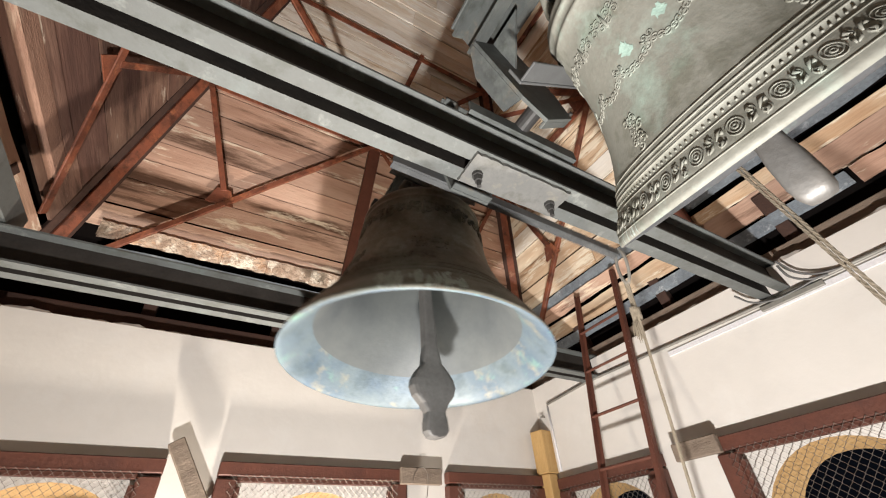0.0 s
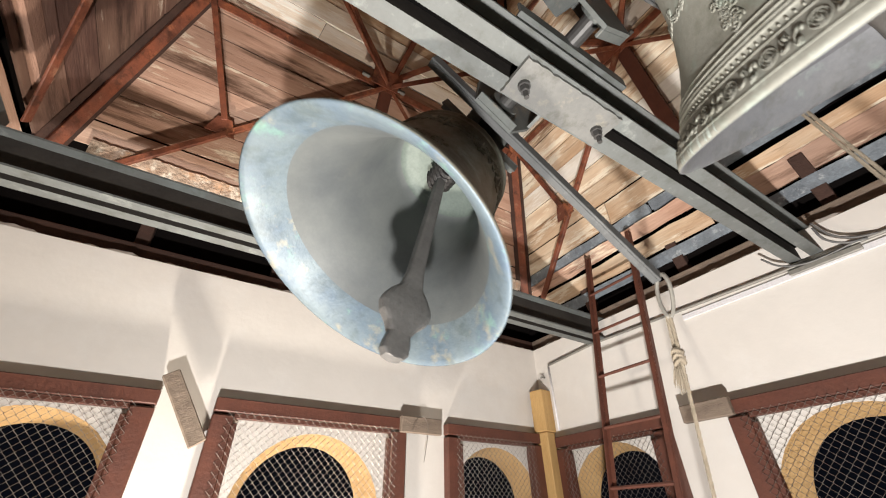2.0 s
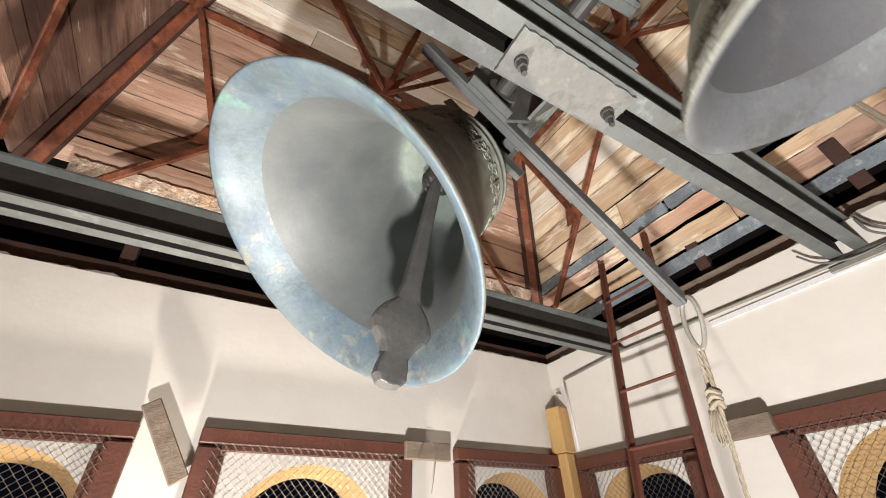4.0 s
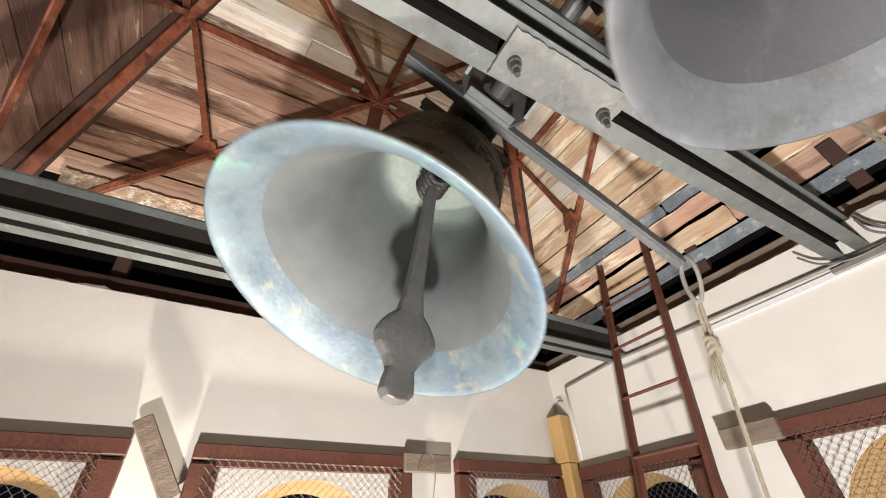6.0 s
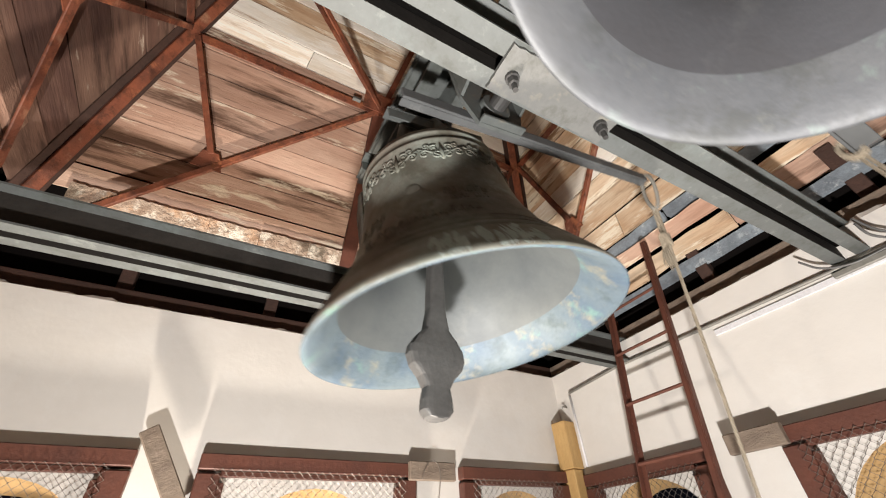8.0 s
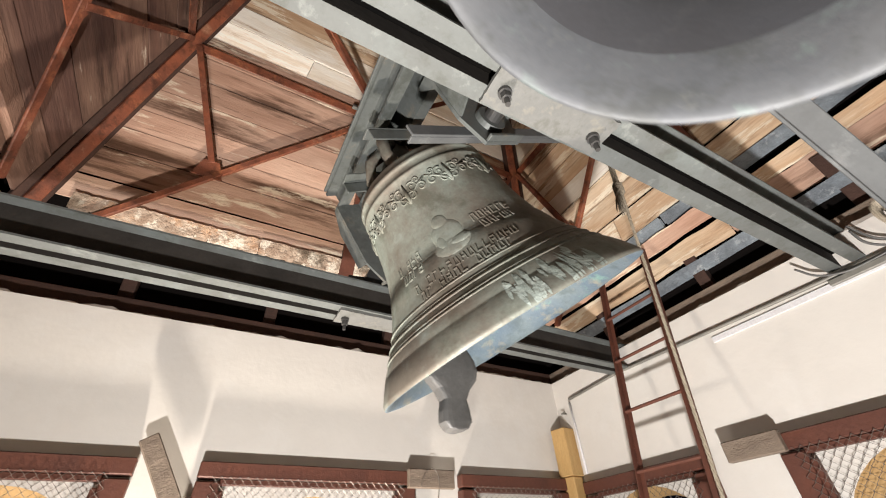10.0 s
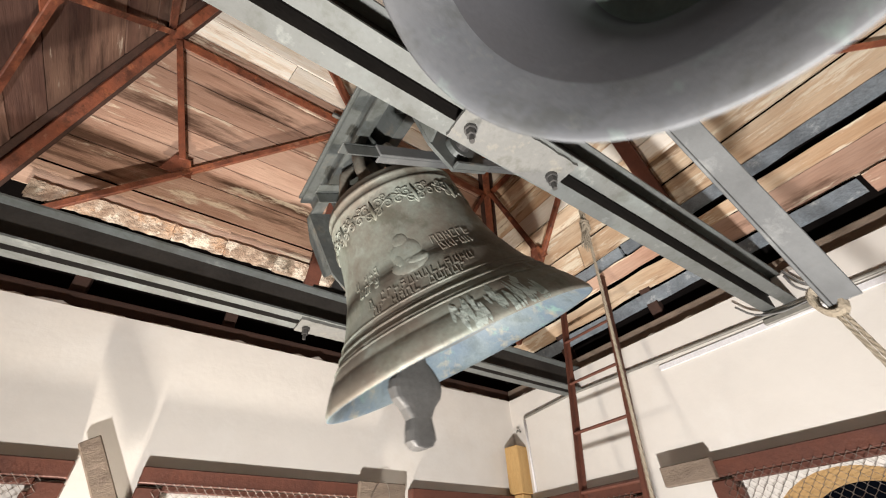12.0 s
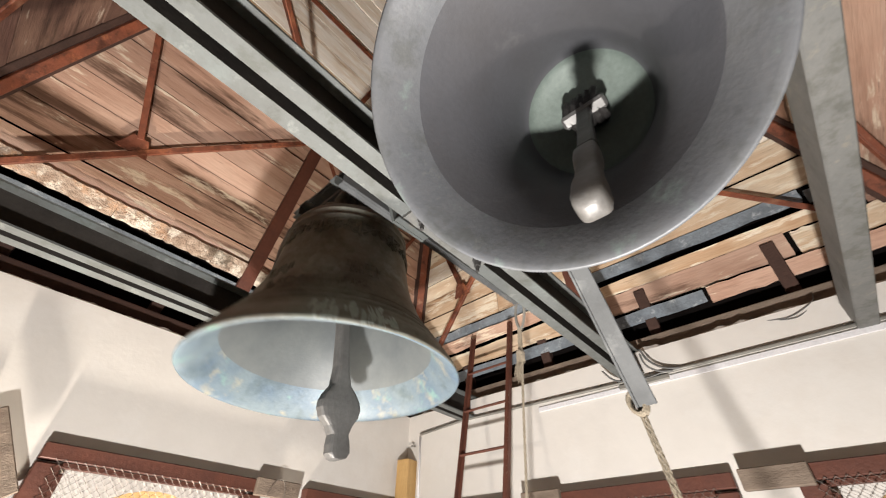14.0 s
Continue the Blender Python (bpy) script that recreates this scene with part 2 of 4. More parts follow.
BOARD_WHITE = board_mat("limewashed_board", ((0.88, 0.82, 0.72), (0.74, 0.62, 0.48), (0.92, 0.88, 0.81)), (0.40, 0.25, 0.13), (0.93, 0.89, 0.82), 0.50, 0.60)
BOARD_BLUE = mat("weathered_blue_board", (0.24, 0.28, 0.315), 0.85, second=(0.12, 0.135, 0.155), scale=7, bump=0.4, grain=0.3, per_piece=0.2, third=(0.42, 0.45, 0.47), third_scale=9, third_at=0.56)
RUST_WOOD = mat("reddish_board", (0.34, 0.20, 0.145), 0.88, second=(0.20, 0.11, 0.078), scale=3, bump=0.4, grain=0.3, per_piece=0.2, stretch=(0.4, 2, 2), third=(0.50, 0.37, 0.28), third_scale=3, third_at=0.55)
ARM_STEEL = mat("bare_arm_steel", (0.10, 0.105, 0.108), 0.72, 0.05, second=(0.07, 0.073, 0.075), scale=5, bump=0.08, grain=0.15, third=(0.16, 0.165, 0.165), third_scale=4, third_at=0.56)
MORTAR = mat("crumbling_mortar", (0.60, 0.48, 0.38), 0.92, second=(0.30, 0.20, 0.14), scale=12, amount=0.4, bump=0.7, fine=40, grain=0.25, per_piece=0.1, third=(0.78, 0.69, 0.58), third_scale=9, third_at=0.52, edge=0.08, stain=(0.4, 4.0, (0.62, 0.34, 0.18)))
# shade of the slot between the beam channels, given as a colour
GAP_BLACK = mat("gap_shade_black", (0.004, 0.0035, 0.003), 0.95, second=(0.003, 0.003, 0.003), scale=5, bump=0.1, spec=0.02)
# near black, so that gaps in the boarding read as deep shade
BACKING = mat("gap_shade_backing", (0.007, 0.0055, 0.005), 0.95, second=(0.006, 0.005, 0.005), scale=3, bump=0.1, spec=0.03)
ROPE = mat("rope", (0.31, 0.265, 0.205), 0.95, second=(0.22, 0.185, 0.135), scale=30, bump=0.4, fine=200)
CABLE = mat("cable", (0.16, 0.155, 0.15), 0.5, second=(0.10, 0.10, 0.10), scale=10, bump=0)
CONDUIT = mat("conduit", (0.30, 0.29, 0.26), 0.5, 0.3, second=(0.22, 0.21, 0.19), scale=9, bump=0)
TRUNKING = mat("trunking", (0.74, 0.73, 0.75), 0.5, second=(0.68, 0.67, 0.69), scale=6, bump=0)
FLOOR_WOOD = mat("floor_board", (0.13, 0.09, 0.06), 0.85, second=(0.08, 0.055, 0.035), scale=4, bump=0.2, per_piece=0.15, stretch=(3, 0.6, 3))


# ---- mesh helpers ----
def mesh_of(bm, name, mats, smooth=False):
    bmesh.ops.recalc_face_normals(bm, faces=bm.faces)
    me = bpy.data.meshes.new(name)
    bm.to_mesh(me)
    bm.free()
    for m in mats if isinstance(mats, (list, tuple)) else [mats]:
        me.materials.append(m)
    if smooth:
        me.polygons.foreach_set("use_smooth", [True] * len(me.polygons))
    return me


def part(name, bm, material, parent=None, label="", smooth=False, m=None):
    ob = new(name, mesh_of(bm, name, material, smooth))
    if parent:
        ob.parent = parent
    if m is not None:
        ob.matrix_basis = m
    if label:
        ob["label"] = label
    return ob


def box(bm, c, s, m=None, bev=0.004):
    """A box of centre c and size s with broken edges, turned by m."""
    t = bmesh.new()
    bmesh.ops.create_cube(t, size=1)
    bmesh.ops.scale(t, vec=s, verts=t.verts)
    if bev:
        bmesh.ops.bevel(t, geom=t.edges[:], offset=min(bev, min(s) * 0.3), segments=1, affect="EDGES")
    mm = Matrix.Translation(c) @ (m.to_4x4() if m is not None else Matrix())
    t.transform(mm)
    return graft(bm, t)


def graft(bm, t, mi=None):
    vs = [bm.verts.new(v.co) for v in t.verts]
    for i, v in enumerate(t.verts):
        v.index = i
    for f in t.faces:
        try:
            g = bm.faces.new([vs[v.index] for v in f.verts])
            g.material_index = f.material_index if mi is None else mi
        except ValueError:
            pass
    t.free()
    return bm


def turn_to(a, b, up=Vector((0, 0, 1))):
    """The turn whose x axis runs from a to b and whose z axis leans to up."""
    x = (Vector(b) - Vector(a)).normalized()
    y = Vector(up).cross(x)
    if y.length < 1e-4:
        y = Vector((0, 1, 0)).cross(x)
    y.normalize()
    return Matrix((x, y, x.cross(y))).transposed()


def bar(bm, a, b, w, h, up=(0, 0, 1), bev=0.004):
    a, b = Vector(a), Vector(b)
    return box(bm, (a + b) / 2, ((b - a).length, w, h), turn_to(a, b, Vector(up)), bev)


def angle_iron(bm, a, b, w, t, up=(0, 0, 1), side=1):
    """An L-profile from a to b: one leg flat, one leg on edge."""
    a, b = Vector(a), Vector(b)
    r = turn_to(a, b, Vector(up))
    n = (b - a).length
    box(bm, (a + b) / 2 + r @ Vector((0, 0, 0)), (n, w, t), r, 0.002)
    box(bm, (a + b) / 2 + r @ Vector((0, side * (w - t) / 2, -(w + t) / 2 + 0.001)), (n, t, w - t), r, 0.002)
    return bm


def tube(bm, pts, r, n=8, closed=False):
    pts = [Vector(p) for p in pts]
    rings = []
    k = len(pts)
    last = None
    for i, p in enumerate(pts):
        d = (pts[(i + 1) % k] - pts[i - 1]) if closed else pts[min(i + 1, k - 1)] - pts[max(i - 1, 0)]
        d.normalize()
        u = last - d * last.dot(d) if last is not None else d.orthogonal()
        u.normalize()
        last = u
        v = d.cross(u)
        rr = r[i] if isinstance(r, (list, tuple)) else r
        rings.append([bm.verts.new(p + rr * (math.cos(2 * math.pi * j / n) * u + math.sin(2 * math.pi * j / n) * v)) for j in range(n)])
    for i in range(k if closed else k - 1):
        a, b = rings[i], rings[(i + 1) % k]
        for j in range(n):
            bm.faces.new((a[j], a[(j + 1) % n], b[(j + 1) % n], b[j]))
    if not closed:
        bm.faces.new(rings[0][::-1]), bm.faces.new(rings[-1])
    return bm


def lathe(bm, prof, n=96, mats=None):
    """Turn a profile of (radius, height) about z; mats gives the material of each step."""
    rings = []
    for r, z in prof:
        rings.append([bm.verts.new((r * math.cos(2 * math.pi * j / n), r * math.sin(2 * math.pi * j / n), z)) for j in range(n)] if r > 1e-5 else [bm.verts.new((0, 0, z))])
    for i in range(len(prof) - 1):
        a, b = rings[i], rings[i + 1]
        for j in range(n):
            k = (j + 1) % n
            vs = [a[j % len(a)], a[k % len(a)], b[k % len(b)], b[j % len(b)]]
            vs = list(dict.fromkeys(vs))
            if len(vs) > 2:
                f = bm.faces.new(vs)
                f.material_index = mats[i] if mats else 0
    return bm


def prism(bm, poly, depth, m):
    """A flat polygon (x, y) given thickness along z, turned by m."""
    t = bmesh.new()
    lo = [t.verts.new((x, y, -depth / 2)) for x, y in poly]
    hi = [t.verts.new((x, y, depth / 2)) for x, y in poly]
    t.faces.new(lo[::-1]), t.faces.new(hi)
    for i in range(len(poly)):
        j = (i + 1) % len(poly)
        t.faces.new((lo[i], lo[j], hi[j], hi[i]))
    t.transform(m)
    return graft(bm, t)


def empty(name, m=None):
    ob = new(name)
    ob.empty_display_size = 0.1
    if m is not None:
        ob.matrix_basis = m
    return ob


def enlarge(thing, k):
    """Grows a thing with all its parts by k about its origin."""
    for ob in thing.children_recursive:
        ob.data.transform(Matrix.Diagonal((k, k, k, 1)))
        at = ob.matrix_basis.translation.copy()
        ob.matrix_basis = Matrix.Translation(at * (k - 1)) @ ob.matrix_basis
    return thing


# ---- the room ----
HALF, TOP, THICK, FLOOR = 1.96, 2.85, 0.20, -0.62
WALL_TURN = {"north": 0, "east": -90, "south": 180, "west": 90}   # the inner face looks along -y before the turn


def wall(side, openings):
    """A plastered wall with splayed arched openings: (centre, half width, sill, crown), and a ragged top."""
    bm = bmesh.new()
    n = 18
    u0 = -HALF - THICK if side in ("north", "south") else -HALF
    u1 = -u0
    rnd = random.Random(hash_of(side))

    def arch(c, hw, sill, crown, y, shrink):
        hw, crown = hw - shrink, crown - shrink * 0.6
        spring = crown - hw
        return [(c - hw * math.cos(math.pi * k / n), y, spring + hw * math.sin(math.pi * k / n)) for k in range(n + 1)]

    for y, shrink in ((HALF, 0.0), (HALF + THICK, 0.075)):
        edge = u0
        for c, hw, sill, crown in openings:
            pts = arch(c, hw, sill, crown, y, shrink)
            l, r = pts[0][0], pts[-1][0]
            quad(bm, (edge, y, FLOOR), (l, y, FLOOR), (l, y, TOP), (edge, y, TOP), y, rnd)
            quad(bm, (l, y, FLOOR), (r, y, FLOOR), (r, y, sill), (l, y, sill), y, rnd, False)
            for k in range(n):
                a, b = pts[k], pts[k + 1]
                quad(bm, a, b, (b[0], y, TOP), (a[0], y, TOP), y, rnd)
            edge = r
        quad(bm, (edge, y, FLOOR), (u1, y, FLOOR), (u1, y, TOP), (edge, y, TOP), y, rnd)
    for c, hw, sill, crown in openings:
        a = arch(c, hw, sill, crown, HALF, 0)
        b = arch(c, hw, sill, crown, HALF + THICK, 0.075)
        a = [(a[0][0], HALF, sill)] + a + [(a[-1][0], HALF, sill)]
        b = [(b[0][0], HALF + THICK, sill)] + b + [(b[-1][0], HALF + THICK, sill)]
        for k in range(len(a)):
            j = (k + 1) % len(a)
            f = bm.faces.new([bm.verts.new(p) for p in (a[k], a[j], b[j], b[k])])
            f.material_index = 1
    # ragged crest between the two faces
    steps = 150
    row = [(u0 + (u1 - u0) * i / steps) for i in range(steps + 1)]
    prev = None
    for u in row:
        d = crest(side, u)
        cur = [bm.verts.new((u, HALF, TOP - 0.001)), bm.verts.new((u, HALF + 0.012, TOP + d)), bm.verts.new((u, HALF + 0.1, TOP + d * 0.6 + 0.01)), bm.verts.new((u, HALF + THICK, TOP))]
        if prev:
            for i in range(3):
                bm.faces.new((prev[i], cur[i], cur[i + 1], prev[i + 1]))
        prev = cur
    bmesh.ops.remove_doubles(bm, verts=bm.verts, dist=0.0004)
    ob = part("wall_" + side, bm, [PLASTER if side in ("north", "east") else DARK_WALL, OCHRE], m=pose(0, 0, 0, 0, 0, WALL_TURN[side]))
    return tagged(ob, "cream plastered tower wall with a ragged top edge" if side in ("north", "east") else "unseen closing wall, kept dark to cut bounced light, with arched openings", "wall", kind="structure")


def hash_of(s):
    return sum(ord(c) for c in s)


def crest(side, u):
    return 0.026 * noise.noise(Vector((u * 4, hash_of(side), 0))) + 0.022 * noise.noise(Vector((u * 15, hash_of(side), 3))) + 0.01


def quad(bm, a, b, c, d, y, rnd, cut=True):
    bm.faces.new([bm.verts.new(p) for p in (a, b, c, d)])


ARCHES_N = [(-1.35, 0.42, 0.1, 1.975), (0.0, 0.44, 0.1, 1.955), (1.39, 0.41, 0.1, 1.97)]
ARCHES_E = [(-1.33, 0.42, 0.1, 1.96), (0.07, 0.44, 0.1, 1.945), (1.35, 0.42, 0.1, 1.96)]   # along -y
wall("north", ARCHES_N)
wall("east", ARCHES_E)
# unseen walls that close the room; their arches and dark tone limit bounce
wall("south", ARCHES_N)
wall("west", ARCHES_N)

# floor out of view, its tone kept dark so that little light bounces up
bm = bmesh.new()
box(bm, (0, 0, FLOOR - 0.05), (2 * HALF + 0.6, 2 * HALF + 0.6, 0.1), bev=0)
floor = tagged(part("floor", bm, FLOOR_WOOD), "unseen wooden floor of the belfry, dark to cut bounced light", "floor", kind="structure")

# ---- window screens: wooden frames with diamond wire on the walls ----
def window_screen(u0, u1, side, z0=-0.05, z1=2.1, low=0.10):
    thing = empty("window_screen", pose(0, 0, 0, 0, 0, WALL_TURN[side]) @ pose((u0 + u1) / 2, HALF - 0.035, 0))
    w, t = u1 - u0, 0.068
    hw = w / 2
    for x, z, sx, sz in ((0, z1 - 0.038, w, 0.076), (0, z0 + 0.05, w, 0.1), (-hw + 0.055, (z0 + z1) / 2, 0.11, z1 - z0 - 0.18), (hw - 0.055, (z0 + z1) / 2, 0.11, z1 - z0 - 0.18)):
        b = bmesh.new()
        box(b, (x, 0, z), (sx, t, sz), bev=0.006)
        part("rail" if sx > sz else "stile", b, FRAME_WOOD, thing)
    # inner batten that holds the wire
    b = bmesh.new()
    for x, z, sx, sz in ((0, z1 - 0.091, w - 0.22, 0.026), (-hw + 0.122, (z0 + z1) / 2, 0.025, z1 - z0 - 0.26), (hw - 0.122, (z0 + z1) / 2, 0.025, z1 - z0 - 0.26)):
        box(b, (x, -0.006, z), (sx, 0.036, sz), bev=0.003)
    part("batten", b, FRAME_WOOD, thing)
    # zigzag strands, hooked into one another
    b = bmesh.new()
    pitch, rise, r = 0.042, 0.0215, 0.0016
    k = int((w - 0.14) / (pitch / 2))
    zt = z1 - 0.07
    n = int((zt - z0 - 0.06) / rise)
    for i in range(k):
        x = -hw + 0.07 + (i + 0.5) * pitch / 2
        pts = [(x + (pitch / 4 + 0.002) * (1 if (j + i) % 2 else -1), -0.040 + 0.003 * (1 if j % 2 else -1), zt - j * rise) for j in range(n + 1)]
        tube(b, pts, r, 3)
    part("wire_mesh", b, WIRE, thing, "galvanised diamond wire mesh")
    return tagged(thing, "red-brown wooden frame with diamond wire mesh over an arched opening", "window screen", "belfry window screens")


for u0, u1 in ((-1.86, -0.885), (-0.612, 0.585), (0.92, 1.83)):
    window_screen(u0, u1, "north", z1=2.094)
for u0, u1 in ((-1.80, -0.83), (-0.455, 0.60), (0.86, 1.80)):
    window_screen(u0, u1, "east", z1=2.055)


def wood_block(c, s, m=None, label="weathered grey wooden block nailed over the screen frames"):
    b = bmesh.new()
    box(b, (0, 0, 0), s, bev=0.005)
    for x in (-0.3, 0.3):
        tube(b, [(x * s[0], -s[1] / 2 - 0.003, 0.1 * s[2]), (x * s[0], -s[1] / 2 + 0.01, 0.1 * s[2])], 0.004, 6)
    ob = part("wood_block", b, GREY_WOOD, m=Matrix.Translation(c) @ (m or Matrix()))
    return tagged(ob, label, "wood block", "screen fixing blocks")


wood_block((0.685, 1.872, 2.050), (0.32, 0.036, 0.105))
wood_block((-0.757, 1.868, 2.01), (0.085, 0.04, 0.405), pose(0, 0, 0, 0, -34, 0) , "weathered grey wooden plank slanting across the screen frames")
wood_block((1.870, 0.545, 2.02), (0.29, 0.04, 0.10), pose(0, 0, 0, 0, 0, -90))
wood_block((1.870, -0.785, 2.005), (0.30, 0.04, 0.10), pose(0, 0, 0, 0, 0, -90))

# pine post in the corner, in two lengths
post = empty("corner_post", pose(1.885, 1.88, 0))
for z0, z1, s in ((FLOOR, 2.1, 0.11), (2.104, 2.44, 0.13)):
    b = bmesh.new()
    box(b, (0, 0, (z0 + z1) / 2), (s, s, z1 - z0), pose(0, 0, 0, 0, 0, 8).to_3x3(), bev=0.005)
    part("post_length", b, PINE, post)
tagged(post, "new pale pine post standing in the wall corner", "post")

# floodlight standing on the floor under the bells
for at, way, watts, tint, cone in LAMPS:
    lamp_thing = empty("floodlight", pose(at.x, at.y, FLOOR))
    b = bmesh.new()
    box(b, (0, 0, 0.012), (0.26, 0.18, 0.024))
    bar(b, (-0.12, 0, 0.02), (-0.12, 0, 0.17), 0.03, 0.006, up=(0, 1, 0))
    bar(b, (0.12, 0, 0.02), (0.12, 0, 0.17), 0.03, 0.006, up=(0, 1, 0))
    part("stand", b, STEEL_DARK, lamp_thing)
    b = bmesh.new()
    box(b, (0, 0, 0), (0.2, 0.16, 0.06), bev=0.01)
    part("housing", b, STEEL_DARK, lamp_thing, m=look(Vector(way) * -0.05 + Vector((0, 0, 0.24)), Vector(way) + Vector((0, 0, 0.24))))
    tagged(lamp_thing, "black floodlight on a low stand pointing up from the floor", "floodlight", "floodlights")

# ---- steel ladder ----
ladder = empty("ladder", pose(1.75 - 0.19 * 2.67, 0.865, 0))
LEAN_L = 0.19
for y, zt in ((0.225, 3.40), (-0.225, 3.42)):
    b = bmesh.new()
    angle_iron(b, (LEAN_L * FLOOR, y, FLOOR), (LEAN_L * zt, y, zt), 0.036, 0.006, up=(0, 1 if y > 0 else -1, 0), side=1)
    part("rail", b, FRAME_WOOD, ladder)
for i in range(-2, 9):
    z = 0.28 + 0.342 * i
    b = bmesh.new()
    tube(b, [(LEAN_L * z, -0.225, z), (LEAN_L * z, 0.225, z)], 0.0105, 8)
    part("rung", b, FRAME_WOOD, ladder)
tagged(ladder, "narrow red-brown painted steel ladder leaning on the wall", "ladder")

# ---- bell beams: two channels back to back ----
def channel_section(w, h, t, tf):
    return [(0, 0), (w, 0), (w, tf), (t, tf * 1.3), (t, h - tf * 1.3), (w, h - tf), (w, h), (0, h)]


BEAM_Z = 2.69


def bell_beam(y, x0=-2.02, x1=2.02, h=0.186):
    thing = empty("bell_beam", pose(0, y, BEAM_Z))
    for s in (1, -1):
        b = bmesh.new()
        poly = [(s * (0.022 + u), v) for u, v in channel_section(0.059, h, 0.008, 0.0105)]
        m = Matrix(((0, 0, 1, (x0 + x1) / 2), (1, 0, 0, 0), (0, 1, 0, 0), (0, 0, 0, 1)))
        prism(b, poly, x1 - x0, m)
        ob = part("channel", b, [STEEL, SHADED_WEB], thing, "grey painted channel with recess shade coloured into its web")
        # web faces take the darker colour that stands for the flanges' shade
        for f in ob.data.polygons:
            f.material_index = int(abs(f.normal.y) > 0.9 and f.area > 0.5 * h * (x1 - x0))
    # added strip on top, unseen from below, that keeps light out of the gap
    b = bmesh.new()
    box(b, (0, 0, h + 0.006), (x1 - x0, 0.12, 0.009), bev=0.001)
    part("cover_strip", b, STEEL_DARK, thing)
    # black strip added in the slot, standing in for its deep shade
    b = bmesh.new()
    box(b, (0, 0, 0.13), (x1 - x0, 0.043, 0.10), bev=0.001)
    part("packing", b, GAP_BLACK, thing, "black strip added for the shade between the channels")
    return tagged(thing, "grey painted steel beam of two channels spanning the belfry", "steel beam", "bell frame beams")


BEAM_Y = {"near": -0.238, "far": 1.22, "rear": -1.472}
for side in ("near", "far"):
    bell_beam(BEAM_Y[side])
b = bmesh.new()
box(b, (0, BEAM_Y["rear"], 2.72), (4.04, 0.092, 0.172), bev=0.006)
tagged(part("box_beam", b, PLATE), "pale grey steel box beam spanning the belfry", "steel beam", "bell frame beams")


def bolt(bm, c, r=0.012, down=1):
    tube(bm, [Vector(c), Vector(c) - Vector((0, 0, 0.012 * down))], r * 1.5, 12)
    tube(bm, [Vector(c) - Vector((0, 0, 0.012 * down)), Vector(c) - Vector((0, 0, 0.034 * down))], r * 1.15, 6)
    tube(bm, [Vector(c) - Vector((0, 0, 0.034 * down)), Vector(c) - Vector((0, 0, 0.058 * down))], r * 0.6, 10)
    return bm


def bearing(x, y, axle, plate=True, deep=0.09, shift=0.0):
    """A pillow block on the beam, clamped by a plate below it."""
    thing = empty("bearing", pose(x, y, BEAM_Z))
    if plate:
        b = bmesh.new()
        chip = random.Random(int(y * 100) + 31)
        edge = [(-0.192 + 0.016 * k, -0.061 + 0.004 * chip.random() ** 2) for k in range(25)] + [(0.1925 - 0.004 * chip.random() ** 2, -0.05 + 0.0125 * k) for k in range(9)]
        edge += [(0.192 - 0.016 * k, 0.061 - 0.006 * chip.random()) for k in range(25)] + [(-0.1925 + 0.004 * chip.random() ** 2, 0.05 - 0.0125 * k) for k in range(9)]
        prism(b, edge, 0.014, Matrix(((1, 0, 0, 0), (0, 1, 0, 0), (0, 0, 1, -0.0075), (0, 0, 0, 1))))
        part("clamp_plate", b, PLATE, thing, "worn steel plate with flaking paint")
    for u in (-0.15, 0.15) if plate else ():
        b = bmesh.new()
        bolt(b, (u, 0.008, -0.0148))
        part("bolt", b, STEEL_DARK, thing, "dark hexagon bolt")
    b = bmesh.new()
    top = (axle - BEAM_Z) / 1.163
    poly = [(-0.17, 0.161), (0.17, 0.161), (0.17, 0.19), (0.085, 0.2), (0.07, top), (0.045, top + 0.055), (-0.045, top + 0.055), (-0.07, top), (-0.085, 0.2), (-0.17, 0.19)]
    prism(b, poly, deep, Matrix(((1, 0, 0, 0), (0, 0, -1, shift), (0, 1, 0, 0), (0, 0, 0, 1))))
    part("housing", b, STEEL_DARK, thing)
    if not plate and y > -1:      # channel lying on its side along the beam, open at its ends
        b = bmesh.new()
        poly = [(0.0, 0.0), (0.07, 0.0), (0.07, 0.05), (0.062, 0.05), (0.062, 0.008), (0.008, 0.008), (0.008, 0.05), (0.0, 0.05)]
        prism(b, [(u - 0.085, v + 0.176) for u, v in poly], 0.47, Matrix(((0, 0, 1, 0.01), (1, 0, 0, 0), (0, 1, 0, 0), (0, 0, 0, 1))))
        part("seat_channel", b, YOKE_STEEL, thing, "grey steel channel under the bearing")
    enlarge(thing, 1.163)
    return tagged(thing, "steel bearing block bolted through the beam with a clamp plate", "bearing", "bell bearings")


bearing(BELL_A["x"] + 0.01, BEAM_Y["near"], BELL_A["z"], True, 0.052, 0.03)
bearing(BELL_B["x"], BEAM_Y["near"], BELL_B["z"], False, 0.052, -0.03)
bearing(BELL_A["x"], BEAM_Y["far"], BELL_A["z"])
bearing(BELL_B["x"], BEAM_Y["rear"], BELL_B["z"], False)

